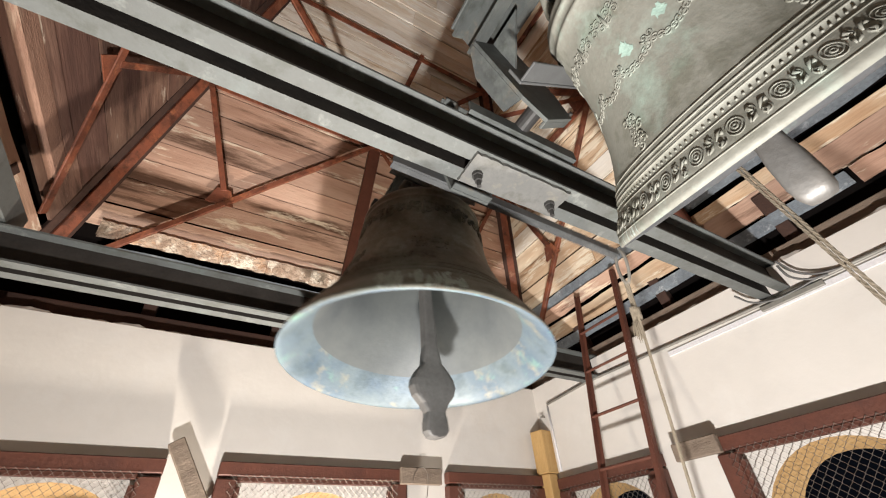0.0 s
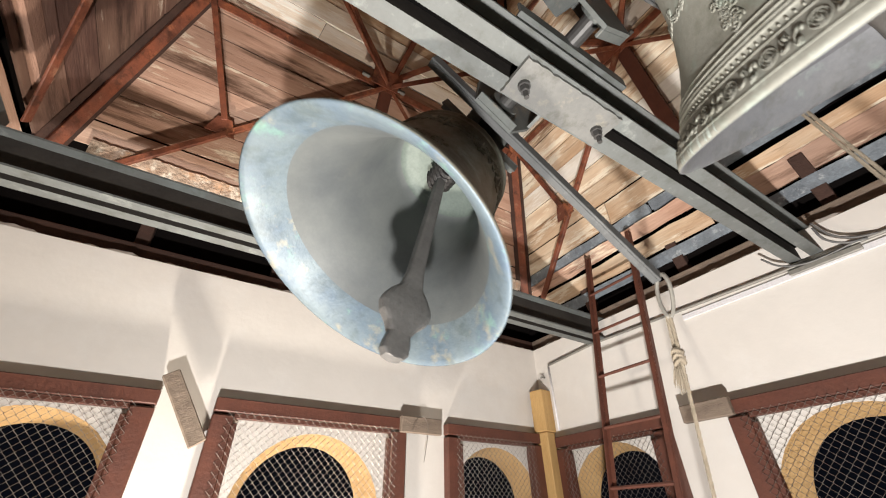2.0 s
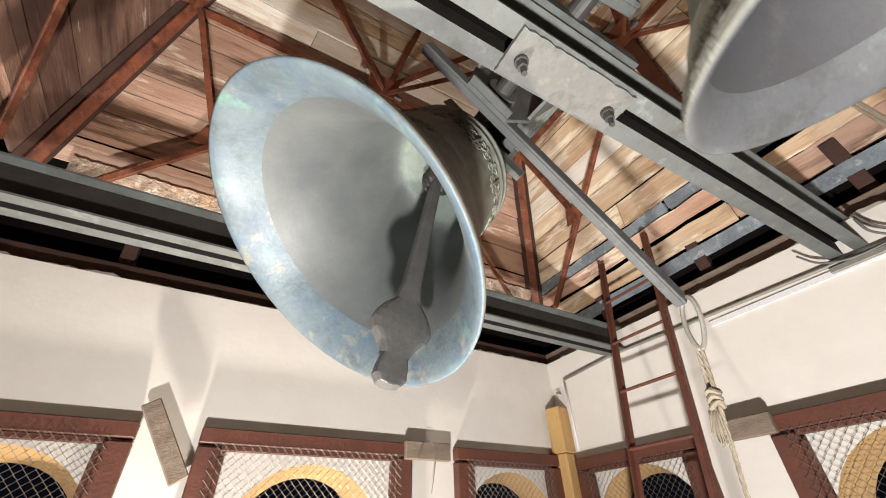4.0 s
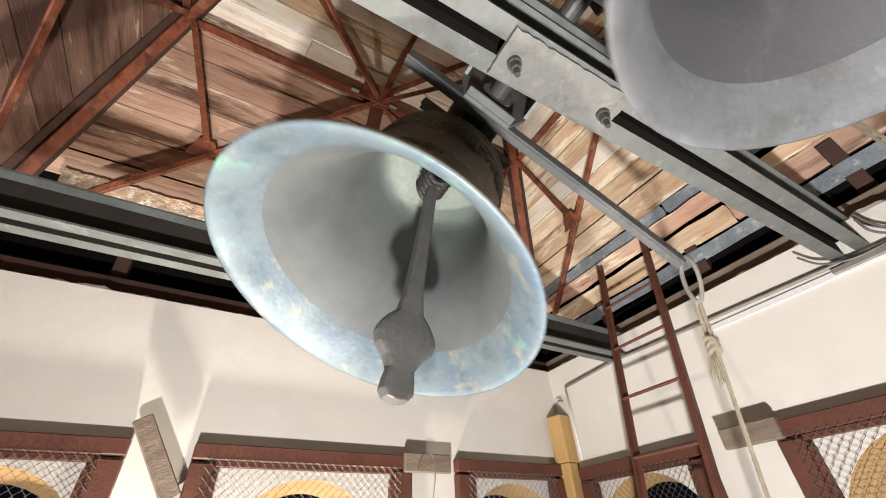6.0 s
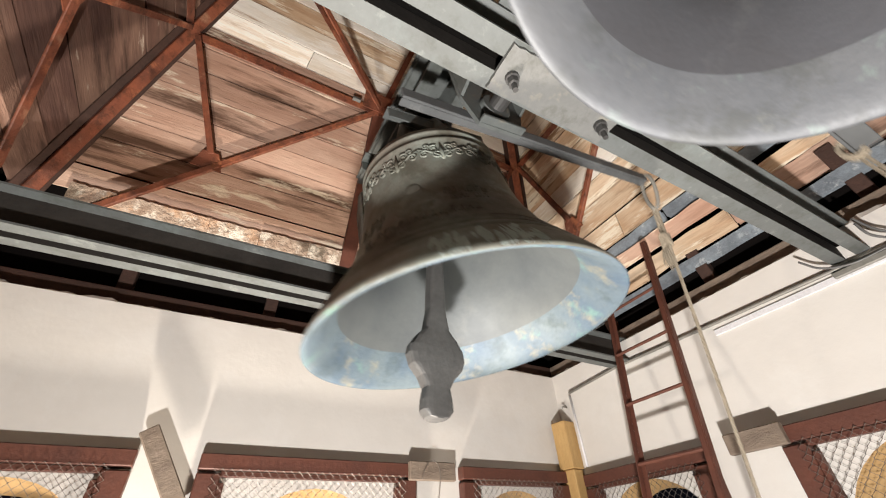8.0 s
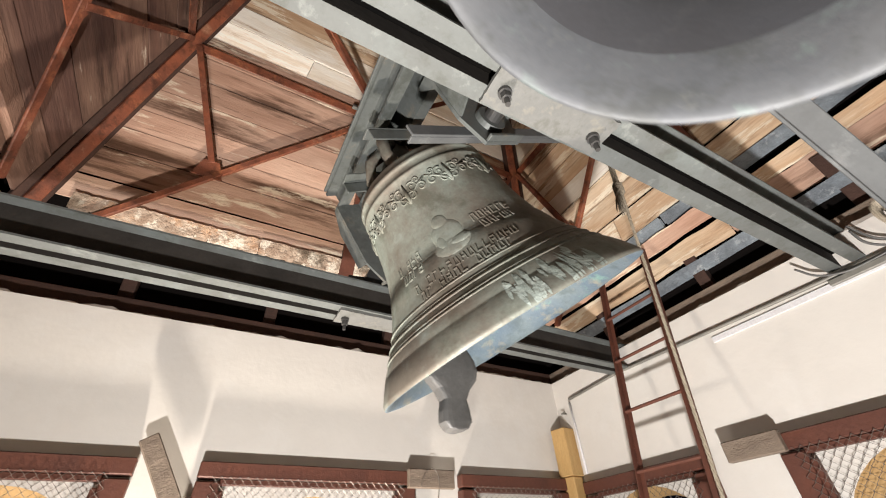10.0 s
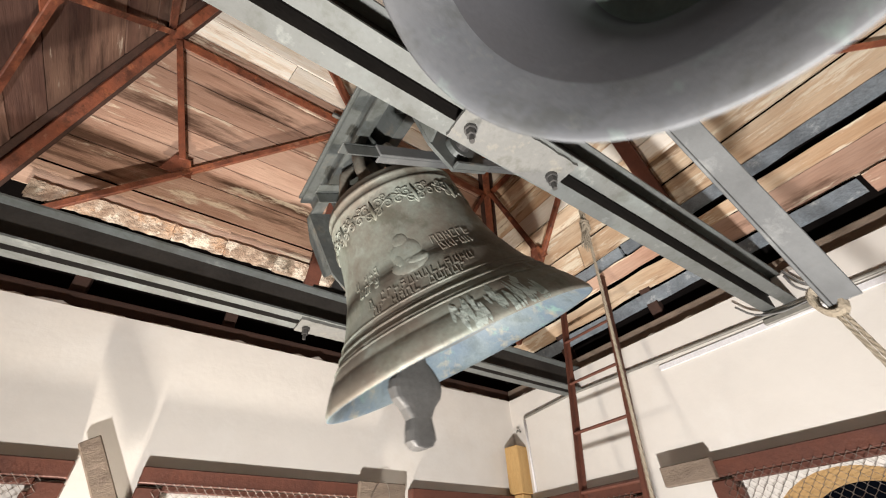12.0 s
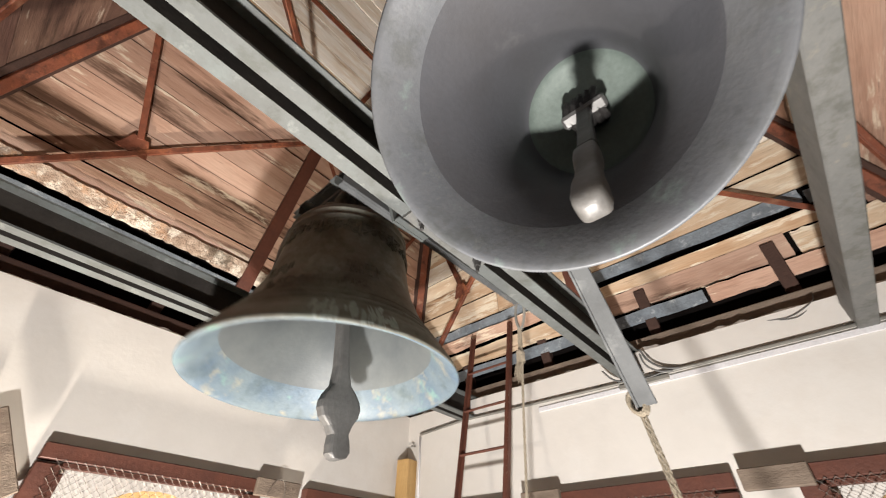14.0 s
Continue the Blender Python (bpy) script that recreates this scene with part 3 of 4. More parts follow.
# ---- bells ----
def bell_profile(r, h, plain=False):
    """Outer and inner outline of a bell of mouth radius r and shoulder height h, over the mouth plane."""
    outer = [(1.0, 0.0), (0.995, 0.022), (0.965, 0.06), (0.925, 0.105), (0.918, 0.108), (0.915, 0.116), (0.86, 0.165), (0.80, 0.225), (0.792, 0.228), (0.789, 0.236), (0.783, 0.238), (0.78, 0.246),
             (0.735, 0.30), (0.69, 0.365), (0.655, 0.43), (0.648, 0.432), (0.645, 0.444), (0.638, 0.447), (0.622, 0.49), (0.595, 0.56), (0.574, 0.64), (0.558, 0.72), (0.547, 0.80), (0.54, 0.87),
             (0.545, 0.873), (0.545, 0.886), (0.536, 0.889), (0.533, 0.925), (0.539, 0.928), (0.539, 0.943), (0.528, 0.946), (0.515, 0.975), (0.49, 0.995), (0.44, 1.02), (0.36, 1.04), (0.22, 1.055), (0.0, 1.06)]
    inner = [(0.0, 0.985), (0.25, 0.98), (0.40, 0.965), (0.455, 0.93), (0.475, 0.87), (0.485, 0.8), (0.50, 0.70), (0.525, 0.58), (0.56, 0.47), (0.61, 0.37), (0.67, 0.29), (0.735, 0.215), (0.79, 0.155), (0.845, 0.10), (0.90, 0.052), (0.955, 0.012), (0.985, 0.0)]
    if plain:      # smooth sound bow for the frieze, with a triple rib above it
        outer = [p for p in outer if not 0.1 < p[1] < 0.3 and p[1] not in (0.432, 0.444, 0.447)]
        at = next(i for i, p in enumerate(outer) if p[1] > 0.1)
        outer[at:at] = [(0.928, 0.09), (0.875, 0.14), (0.852, 0.165), (0.856, 0.167), (0.85, 0.175), (0.838, 0.18), (0.842, 0.182), (0.836, 0.19), (0.824, 0.195), (0.828, 0.197), (0.822, 0.205), (0.79, 0.235), (0.757, 0.275)]
    return [(a * r, b * h) for a, b in outer], [(a * r, b * h) for a, b in inner]


def radius_at(outer, z):
    for (r0, z0), (r1, z1) in zip(outer, outer[1:]):
        if z0 <= z <= z1 and z1 > z0:
            return r0 + (r1 - r0) * (z - z0) / (z1 - z0)
    return outer[-1][0]


def on_bell(outer, a, z, off=0.0):
    r = radius_at(outer, z) + off
    return Vector((r * math.cos(a), r * math.sin(a), z))


def wrap(outer, drop, a0, z0, pts, off):
    """Points (u, v) in metres drawn flat, laid round the bell at angle a0, height z0 over the mouth."""
    out = []
    for u, v in pts:
        z = z0 + v
        r = radius_at(outer, z)
        p = on_bell(outer, a0 + u / r, z, off)
        out.append(Vector((p.x, p.y, p.z - drop)))
    return out


def spiral(cx, cy, r, turns, start, hand=1, n=26):
    return [(cx + r * (1 - 0.8 * k / n) * math.cos(start + hand * turns * 2 * math.pi * k / n), cy + r * (1 - 0.8 * k / n) * math.sin(start + hand * turns * 2 * math.pi * k / n)) for k in range(n + 1)]


def scroll_band(outer, drop, z0, count, size, a_from, a_to, rad):
    b = bmesh.new()
    for i in range(count):
        a = a_from + (a_to - a_from) * (i + 0.5) / count
        for s in (1, -1):
            for cx, cy, r, st in ((0.34, 0.16, 0.26, 2.2), (0.22, -0.22, 0.22, 2.6), (0.72, -0.05, 0.22, 2.4), (0.62, 0.36, 0.13, 3.0)):
                pts = [(s * size * x, size * y) for x, y in spiral(cx, cy, r, 1.35, st, -1)]
                tube(b, wrap(outer, drop, a, z0, pts, 0.0015), [rad * (1 - 0.4 * k / 26) for k in range(27)], 5)
            tube(b, wrap(outer, drop, a, z0, [(s * size * x, size * y) for x, y in ((0.0, -0.5), (0.1, -0.3), (0.34, -0.08), (0.6, 0.12), (0.95, 0.3))], 0.0015), rad, 5)
        tube(b, wrap(outer, drop, a, z0, [(0, -0.5 * size), (0, -0.1 * size), (0, 0.5 * size)], 0.0015), [rad, rad * 2.2, rad * 0.6], 6)
    return b


def letter_bars(outer, drop, a0, z0, count, high, step, seed, body):
    """A row of raised strokes the size of the cast letters, each letter a piece of its own."""
    rnd = random.Random(seed)
    for i in range(count):
        u = (i - (count - 1) / 2) * step
        if rnd.random() < 0.1:
            continue
        b = bmesh.new()
        w = step * 0.62
        r = rnd.uniform(0.0028, 0.0036)
        stems = (-w / 2, w / 2)[:rnd.choice((1, 2, 2))]
        for x in stems:
            tube(b, wrap(outer, drop, a0, z0, [(u + x, -high / 2), (u + x * rnd.uniform(0.5, 1), high / 2)], 0.001), r, 4)
        for y in rnd.sample((-high / 2, 0, high / 2), rnd.choice((1, 1, 2))):
            tube(b, wrap(outer, drop, a0, z0, [(u - w / 2, y), (u + w / 2, y)], 0.001), r, 4)
        part("letter", b, BRONZE_A, body)


def yoke_parts(thing, reach, h, r, y_near, y_far):
    """A cranked steel headstock: a wide head beam over the crown, channel cheeks down to the axle stubs, crossbars on the crown."""
    top = h * 1.06 - reach          # crown of the bell in the bell's own space
    k = r / 0.546
    zb, hb, yc, wc = top + 0.22 * k, 0.13 * k, 0.45 * k, 0.135 * k
    b = bmesh.new()
    for s in (-1, 1):
        poly = [(s * (wc - 0.075 + u), v) for u, v in channel_section(0.062, hb, 0.009, 0.012)]
        prism(b, poly, 2 * yc + 0.1, Matrix(((1, 0, 0, 0), (0, 0, 1, 0), (0, 1, 0, zb), (0, 0, 0, 1))))
    part("head_beam", b, YOKE_STEEL, thing)
    b = bmesh.new()
    box(b, (0, 0, zb + hb + 0.007), (2 * wc, 2 * yc + 0.06, 0.012), bev=0.002)
    part("head_plate", b, YOKE_STEEL, thing)
    for y, s, y_end in ((-yc, -1, y_near), (yc, 1, y_far)):
        up = Matrix(((1, 0, 0, 0), (0, 0, -1, y), (0, 1, 0, 0), (0, 0, 0, 1)))
        b = bmesh.new()
        prism(b, [(-0.09, -0.10), (0.09, -0.10), (wc, 0.02), (wc, zb - 0.002), (-wc, zb - 0.002), (-wc, 0.02)], 0.014, up)
        part("cheek", b, YOKE_STEEL, thing)
        for x, e in ((-wc, -1), (wc, 1)):
            b = bmesh.new()
            prism(b, [(0.008 * s, 0.02), (0.085 * s, 0.045), (0.085 * s, zb * 0.7), (0.03 * s, zb - 0.004), (0.008 * s, zb - 0.004)], 0.012, Matrix(((0, 0, 1, x - 0.006 * e), (1, 0, 0, y), (0, 1, 0, 0), (0, 0, 0, 1))))
            part("cheek_flange", b, YOKE_STEEL, thing)
        b = bmesh.new()
        box(b, (0, y + 0.022 * s, -0.094), (0.18, 0.03, 0.012), bev=0.002)
        part("foot_plate", b, YOKE_STEEL, thing)
        b = bmesh.new()
        tube(b, [(0, y + 0.008 * s, 0), (0, y + 0.028 * s, 0)], [0.06, 0.056], 24)
        part("hub", b, YOKE_STEEL, thing)
        b = bmesh.new()
        tube(b, [(0, y + 0.02 * s, 0), (0, y_end, 0), (0, y_end + 0.05 * s, 0)], 0.032, 16)
        part("axle_stub", b, STEEL_DARK, thing)
        b = bmesh.new()      # knee under the head beam
        prism(b, [(0, 0), (-0.16 * s * k, 0), (0, -0.16 * k)], 0.012, Matrix(((0, 0, 1, 0), (1, 0, 0, y - 0.008 * s), (0, 1, 0, zb - 0.004), (0, 0, 0, 1))))
        part("knee", b, YOKE_STEEL, thing)
    # crossbars of angle iron
    for y in (-0.13 * k, 0.13 * k):
        b = bmesh.new()
        angle_iron(b, (-0.24 * k, y, top + 0.13 * k), (0.24 * k, y, top + 0.13 * k), 0.06, 0.008, side=1 if y > 0 else -1)
        part("crossbar", b, YOKE_STEEL, thing)
    b = bmesh.new()
    for a in range(6):
        an = math.radians(60 * a + 30)
        d = Vector((math.cos(an), math.sin(an), 0))
        tube(b, [d * 0.15 + Vector((0, 0, top - 0.03)), d * 0.175 + Vector((0, 0, top + 0.06)), d * 0.14 + Vector((0, 0, top + 0.15)), d * 0.05 + Vector((0, 0, top + 0.18))], [0.03, 0.026, 0.026, 0.03], 8)
    tube(b, [(0, 0, top - 0.03), (0, 0, top + 0.2)], 0.05, 12)
    part("crown", b, thing["bronze_is_pale"] and BRONZE_B or BRONZE_A, thing, smooth=True)
    return top, zb


def squared(v):
    return math.copysign(abs(v) ** 0.45, v)


def clapper(thing, pivot, length, flat):
    """A forged clapper: eye, flat shank, ball and flight."""
    b = bmesh.new()
    n = length
    if flat:      # broad leaf-shaped plate
        half = [(0.0, 0.016), (0.06, 0.018), (0.12, 0.02), (0.4, 0.023), (0.62, 0.028), (0.70, 0.04), (0.735, 0.066), (0.77, 0.084), (0.80, 0.088), (0.835, 0.078), (0.87, 0.052), (0.905, 0.036), (0.94, 0.042), (0.975, 0.044), (0.995, 0.03), (1.0, 0.012)]
        for k in range(1):
            prof = [(w, -u * n) for u, w in half]
            rings = []
            for w, z in prof:
                d = 0.026 + 0.05 * w
                rings.append([b.verts.new((1.12 * w * squared(math.cos(q)), d * squared(math.sin(q)), z)) for q in [2 * math.pi * (j + 0.5) / 16 for j in range(16)]])
            for p, q in zip(rings, rings[1:]):
                for j in range(16):
                    b.faces.new((p[j], p[(j + 1) % 16], q[(j + 1) % 16], q[j]))
            b.faces.new(rings[0]), b.faces.new(rings[-1][::-1])
    else:
        box(b, (0, 0, -0.25 * n), (0.03, 0.05, 0.5 * n), bev=0.006)
        box(b, (0, 0, -0.015), (0.05, 0.16, 0.05), bev=0.01)
    ob = part("clapper", b, IRON, thing, "grey iron clapper", m=pose(0, 0, pivot))
    if not flat:      # square-shouldered striking end with a waist
        b, rings = bmesh.new(), []
        for u, wx, wy in ((0.555, 0.02, 0.032), (0.56, 0.03, 0.044), (0.58, 0.037, 0.052), (0.64, 0.039, 0.054), (0.70, 0.036, 0.051), (0.75, 0.032, 0.047), (0.80, 0.034, 0.049), (0.86, 0.043, 0.057), (0.94, 0.046, 0.060), (0.975, 0.042, 0.055), (0.995, 0.03, 0.042), (1.002, 0.012, 0.018)):
            rings.append([b.verts.new((0.78 * wx * squared(math.cos(q)), 0.60 * wy * squared(math.sin(q)), -u * 0.97 * n)) for q in [2 * math.pi * (j + 0.5) / 20 for j in range(20)]])
        for p, q in zip(rings, rings[1:]):
            for j in range(20):
                b.faces.new((p[j], p[(j + 1) % 20], q[(j + 1) % 20], q[j]))
        b.faces.new(rings[0]), b.faces.new(rings[-1][::-1])
        t = bmesh.new()
        box(t, (0, 0, -0.525 * n), (0.036, 0.056, 0.055 * n), bev=0.008)
        part("collar", t, BLACK_IRON, ob, "blackened collar")
        part("striking_end", b, IRON_WORN, ob, "worn rounded striking end", smooth=True)
    b = bmesh.new()
    tube(b, [(0.035 * math.cos(q), 0, 0.02 + 0.045 * math.sin(q)) for q in [2 * math.pi * j / 16 for j in range(16)]], 0.012, 8, closed=True)
    part("eye", b, IRON, ob)
    return ob


def bell(spec, near, far, body_mats, pale, tag):
    """A swinging bell whose origin is its axle."""
    thing = empty("church_bell", pose(spec["x"], spec["y"], spec["z"]))
    thing["bronze_is_pale"] = pale
    h, drop = spec["h"], spec["reach"]
    outer, inner = bell_profile(spec["r"], h, pale)
    b = bmesh.new()
    prof = outer + inner + [outer[0]]
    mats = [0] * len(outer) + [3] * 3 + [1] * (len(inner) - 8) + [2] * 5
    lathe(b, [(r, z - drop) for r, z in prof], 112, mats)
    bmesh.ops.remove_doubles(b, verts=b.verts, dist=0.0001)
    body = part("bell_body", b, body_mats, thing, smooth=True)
    yoke_parts(thing, drop, h, spec["r"], (near - spec["y"]) / spec["k"], (far - spec["y"]) / spec["k"])
    # block with five loops about the pivot, all near black
    b = bmesh.new()
    box(b, (0, 0, 0.04), (0.08, 0.10, 0.10), bev=0.012)
    for y in (-0.05, -0.025, 0.0, 0.025, 0.05):
        tube(b, [(0.055 * math.cos(q), y + 0.008 * math.sin(3 * q), 0.015 + 0.06 * math.sin(q)) for q in [2 * math.pi * j / 18 for j in range(18)]], 0.014, 6, closed=True)
    part("clapper_hanger", b, BLACK_IRON, thing, m=pose(0, 0, spec["pivot"] + 0.02))
    del thing["bronze_is_pale"]
    return thing, body, outer


BELL_A.update(h=0.765, pivot=0.0)
BELL_B.update(h=0.676, pivot=-0.02)
bell_a, body_a, out_a = bell(BELL_A, -0.22, 1.17, [BRONZE_A, INNER_A, LIP_A, CROWN_INNER], False, "")
tagged(bell_a, "dark bronze church bell with cast ornament on a cranked steel yoke", "church bell", "swinging bells")
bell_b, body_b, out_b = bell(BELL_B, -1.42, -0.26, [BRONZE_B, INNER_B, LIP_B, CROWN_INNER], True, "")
tagged(bell_b, "pale green bronze church bell with flower frieze on a yoke", "church bell", "swinging bells")
clap_a = clapper(bell_a, 0.0, 0.925, True)
clap_b = clapper(bell_b, -0.02, 0.82, False)

# cast ornament of the darker bell: scroll band, portrait plaque, lettering, lime streaks
dA, dB = BELL_A["reach"], BELL_B["reach"]
FACE_A = math.radians(222)
part("ornament_band", scroll_band(out_a, dA, 0.595, 11, 0.088, 0, 2 * math.pi, 0.0042), BRONZE_A, body_a, "raised scrollwork band", smooth=True)
b = bmesh.new()
for cu, cv, ru, rv, deep in ((0.0, -0.045, 0.07, 0.04, 0.006), (0.0, 0.0, 0.058, 0.06, 0.007), (-0.004, 0.055, 0.03, 0.032, 0.007), (0.03, -0.04, 0.04, 0.022, 0.009), (-0.03, -0.02, 0.018, 0.03, 0.009)):
    n = 18
    rings = []
    for k, f in enumerate((1.0, 0.9, 0.7, 0.4)):
        off = deep * math.sqrt(max(0.0, 1 - f * f))
        rings.append([b.verts.new(p) for p in wrap(out_a, dA, FACE_A, 0.368, [(cu + ru * f * math.cos(2 * math.pi * j / n), cv + rv * f * math.sin(2 * math.pi * j / n)) for j in range(n)], off - 0.001)])
    for p, q in zip(rings, rings[1:]):
        for j in range(n):
            b.faces.new((p[j], p[(j + 1) % n], q[(j + 1) % n], q[j]))
    b.faces.new(rings[-1])
for n, (z, r_) in enumerate(((0.125, 0.0035), (0.137, 0.0025), (0.162, 0.004), (0.176, 0.0028), (0.20, 0.003))):
    t = bmesh.new()
    tube(t, [Vector((*on_bell(out_a, a, z, 0.0005).xy, z - dA)) for a in [2 * math.pi * j / 96 for j in range(96)]], r_, 6, closed=True)
    part("moulding", t, BRONZE_A, body_a, smooth=True)
part("plaque", b, BRONZE_A, body_a, "raised cast plaque", smooth=True)
for da, z, c, hi, st in ((-0.52, 0.362, 5, 0.03, 0.026), (-0.52, 0.32, 5, 0.03, 0.026), (0.50, 0.372, 6, 0.03, 0.026), (0.50, 0.332, 5, 0.03, 0.026), (0.02, 0.258, 15, 0.028, 0.027), (-0.02, 0.222, 13, 0.026, 0.027)):
    letter_bars(out_a, dA, FACE_A + da, z, c, hi, st, int(z * 1000 + da * 7), body_a)


def streaks(outer, drop, a0, a1, z0, z1, count, seed, mat_, body, wide=0.006):
    rnd = random.Random(seed)
    for i in range(count):
        b = bmesh.new()
        a = a0 + (a1 - a0) * rnd.random()
        zt = z0 + (z1 - z0) * (0.35 + 0.65 * rnd.random())
        ln = 0.03 + 0.06 * rnd.random()
        w = wide * (0.5 + rnd.random())
        sl = (rnd.random() - 0.5) * 0.02
        k = 5
        l_, r_ = [], []
        for j in range(k + 1):
            f = j / k
            ww = w * math.sin(math.pi * (0.08 + 0.84 * f)) * (0.7 + 0.6 * rnd.random())
            z = max(0.004, zt - ln * f)
            rr = radius_at(outer, z)
            for side, lst in ((-1, l_), (1, r_)):
                p = on_bell(outer, a + (sl * f + side * ww) / rr, z, 0.0012)
                lst.append(b.verts.new((p.x, p.y, p.z - drop)))
        for j in range(k):
            b.faces.new((l_[j], r_[j], r_[j + 1], l_[j + 1]))
        part("lime_streak", b, mat_, body, "whitish lime streaks")


streaks(out_a, dA, math.radians(228), math.radians(260), 0.0, 0.125, 44, 3, WHITE_STREAK, body_a)
streaks(out_b, dB, math.radians(120), math.radians(142), 0.0, 0.06, 14, 5, WHITE_STREAK, body_b, 0.0025)

# cast ornament of the paler bell: rosette frieze with beading, lace band, leaf sprays
b = bmesh.new()
N_ROS = 34
for i in range(N_ROS):
    a = 2 * math.pi * i / N_ROS
    z0 = 0.056
    for rad, tr in ((0.0165, 0.0014), (0.0105, 0.0014), (0.004, 0.0024)):
        tube(b, wrap(out_b, dB, a, z0, [(rad * math.cos(q), rad * math.sin(q)) for q in [2 * math.pi * j / 14 for j in range(14)]], 0.001), tr, 5, closed=True)
    mid = a + math.pi / N_ROS
    for s in (1, -1):
        tube(b, wrap(out_b, dB, mid, z0, spiral(-0.009 * s, 0.009 * s, 0.010, 1.3, 0.6 + 1.6 * s + (i % 3), s, 14), 0.0006), 0.0019, 5)
        tube(b, wrap(out_b, dB, mid, z0, [(0.003 * s, -0.002 * s), (0.010 * s, 0.010 * s), (0.019 * s, 0.014 * s)], 0.001), [0.0014, 0.0036, 0.0012], 6)
        tube(b, wrap(out_b, dB, mid, z0, [(0.006 * s, -0.004 * s), (0.012 * s, -0.011 * s), (0.004 * s, -0.019 * s)], 0.001), [0.0016, 0.004, 0.0012], 6)
        tube(b, wrap(out_b, dB, mid, z0, [(-0.016 * s, -0.004 * s), (-0.021 * s, -0.013 * s)], 0.001), [0.0038, 0.0012], 6)
part("rosette_frieze", b, BRONZE_B, body_b, "raised rosette and leaf frieze", smooth=True)
for z, r_ in ((0.028, 0.0018), (0.086, 0.0016), (0.112, 0.0024), (0.122, 0.0032), (0.134, 0.0024), (0.15, 0.0018)):
    b = bmesh.new()
    tube(b, [Vector((*on_bell(out_b, a, z, 0.0005).xy, z - dB)) for a in [2 * math.pi * j / 96 for j in range(96)]], r_, 6, closed=True)
    part("fillet", b, BRONZE_B, body_b, smooth=True)
b = bmesh.new()
for i in range(190):
    a = 2 * math.pi * i / 190
    p = on_bell(out_b, a, 0.097, 0.001)
    t = bmesh.new()
    bmesh.ops.create_icosphere(t, subdivisions=1, radius=0.0034)
    t.transform(Matrix.Translation((p.x, p.y, p.z - dB)))
    graft(b, t)
part("beading", b, BRONZE_B, body_b, smooth=True)
part("lace_band", scroll_band(out_b, dB, 0.49, 16, 0.05, 0, 2 * math.pi, 0.0024), BRONZE_B, body_b, "raised lace band", smooth=True)
rnd = random.Random(8)
for k in range(18):
    a = math.radians(168) + 2 * math.pi * k / 18
    b = bmesh.new()
    for j in range(11):
        q = math.pi * (0.1 + 0.8 * j / 10) + math.pi
        cx, cy = 0.062 * math.cos(q), 0.05 * math.sin(q)
        tube(b, wrap(out_b, dB, a, 0.382, spiral(cx, cy, 0.011, 1.2, rnd.random() * 6, 1, 12), 0.0005), 0.0024, 5)
    tube(b, wrap(out_b, dB, a, 0.382, [(0.062 * math.cos(math.pi * (1.08 + 0.084 * j)), 0.05 * math.sin(math.pi * (1.08 + 0.084 * j))) for j in range(11)], 0.0005), 0.0022, 5)
    part("garland", b, BRONZE_B, body_b, "raised leaf garland", smooth=True)
    if k % 6 > 2:
        continue
    b = bmesh.new()
    k2 = 22
    s0 = 0.6 + 0.5 * rnd.random()
    ring = [b.verts.new(p) for p in wrap(out_b, dB, a, 0.388, [(s0 * (0.012 + 0.016 * rnd.random()) * math.cos(2 * math.pi * j / k2), s0 * (0.012 + 0.018 * rnd.random()) * math.sin(2 * math.pi * j / k2)) for j in range(k2)], 0.0012)]
    b.faces.new(ring)
    part("verdigris_patch", b, VERDIGRIS, body_b, "pale green verdigris patch")
for a in (math.radians(152), math.radians(215), math.radians(300)):
    b = bmesh.new()
    for j in range(16):
        tube(b, wrap(out_b, dB, a, 0.21, spiral((rnd.random() - 0.5) * 0.05, (rnd.random() - 0.5) * 0.09, 0.012, 1.2, rnd.random() * 6, 1, 12), 0.0005), 0.0026, 5)
    part("leaf_spray", b, BRONZE_B, body_b, "raised leaf spray", smooth=True)


# pull arms on the yokes
def pull_arm(thing, x0, x1, y, z, wide=0.03, tall=0.046):
    """An angle iron: one leg on edge, one leg flat; wide below zero turns the flat leg to the other side."""
    b = bmesh.new()
    box(b, ((x1 + x0) / 2, y, z), (x1 - x0, 0.010, tall), bev=0.002)
    box(b, ((x1 + x0) / 2, y + wide / 2 + math.copysign(0.006, wide), z - tall / 2 + 0.0045), (x1 - x0, abs(wide), 0.008), bev=0.002)
    part("pull_arm", b, ARM_STEEL, thing)


ARM_A, ARM_B = (0.973, -0.402, 0.009), (1.03, 0.302, -0.008)
pull_arm(bell_a, -0.33, *ARM_A)
pull_arm(bell_b, -0.30, *ARM_B, -0.064, 0.06)
enlarge(bell_a, BELL_A["k"])
enlarge(bell_b, BELL_B["k"])


def rope_strand(bm, pts, r, twist=38):
    """Three strands laid round the line through pts."""
    pts = [Vector(p) for p in pts]
    line, total = [], 0
    for p, q in zip(pts, pts[1:]):
        n = max(2, int((q - p).length / 0.014))
        line += [p.lerp(q, k / n) for k in range(n)]
    line.append(pts[-1])
    for s in range(3):
        out, d = [], 0
        for i, p in enumerate(line):
            d += (line[i] - line[i - 1]).length if i else 0
            q = d * twist * 2 + s * 2 * math.pi / 3
            out.append(p + Vector((math.cos(q), math.sin(q), 0)) * r * 0.5)
        tube(bm, out, r * 0.62, 5)
    return bm


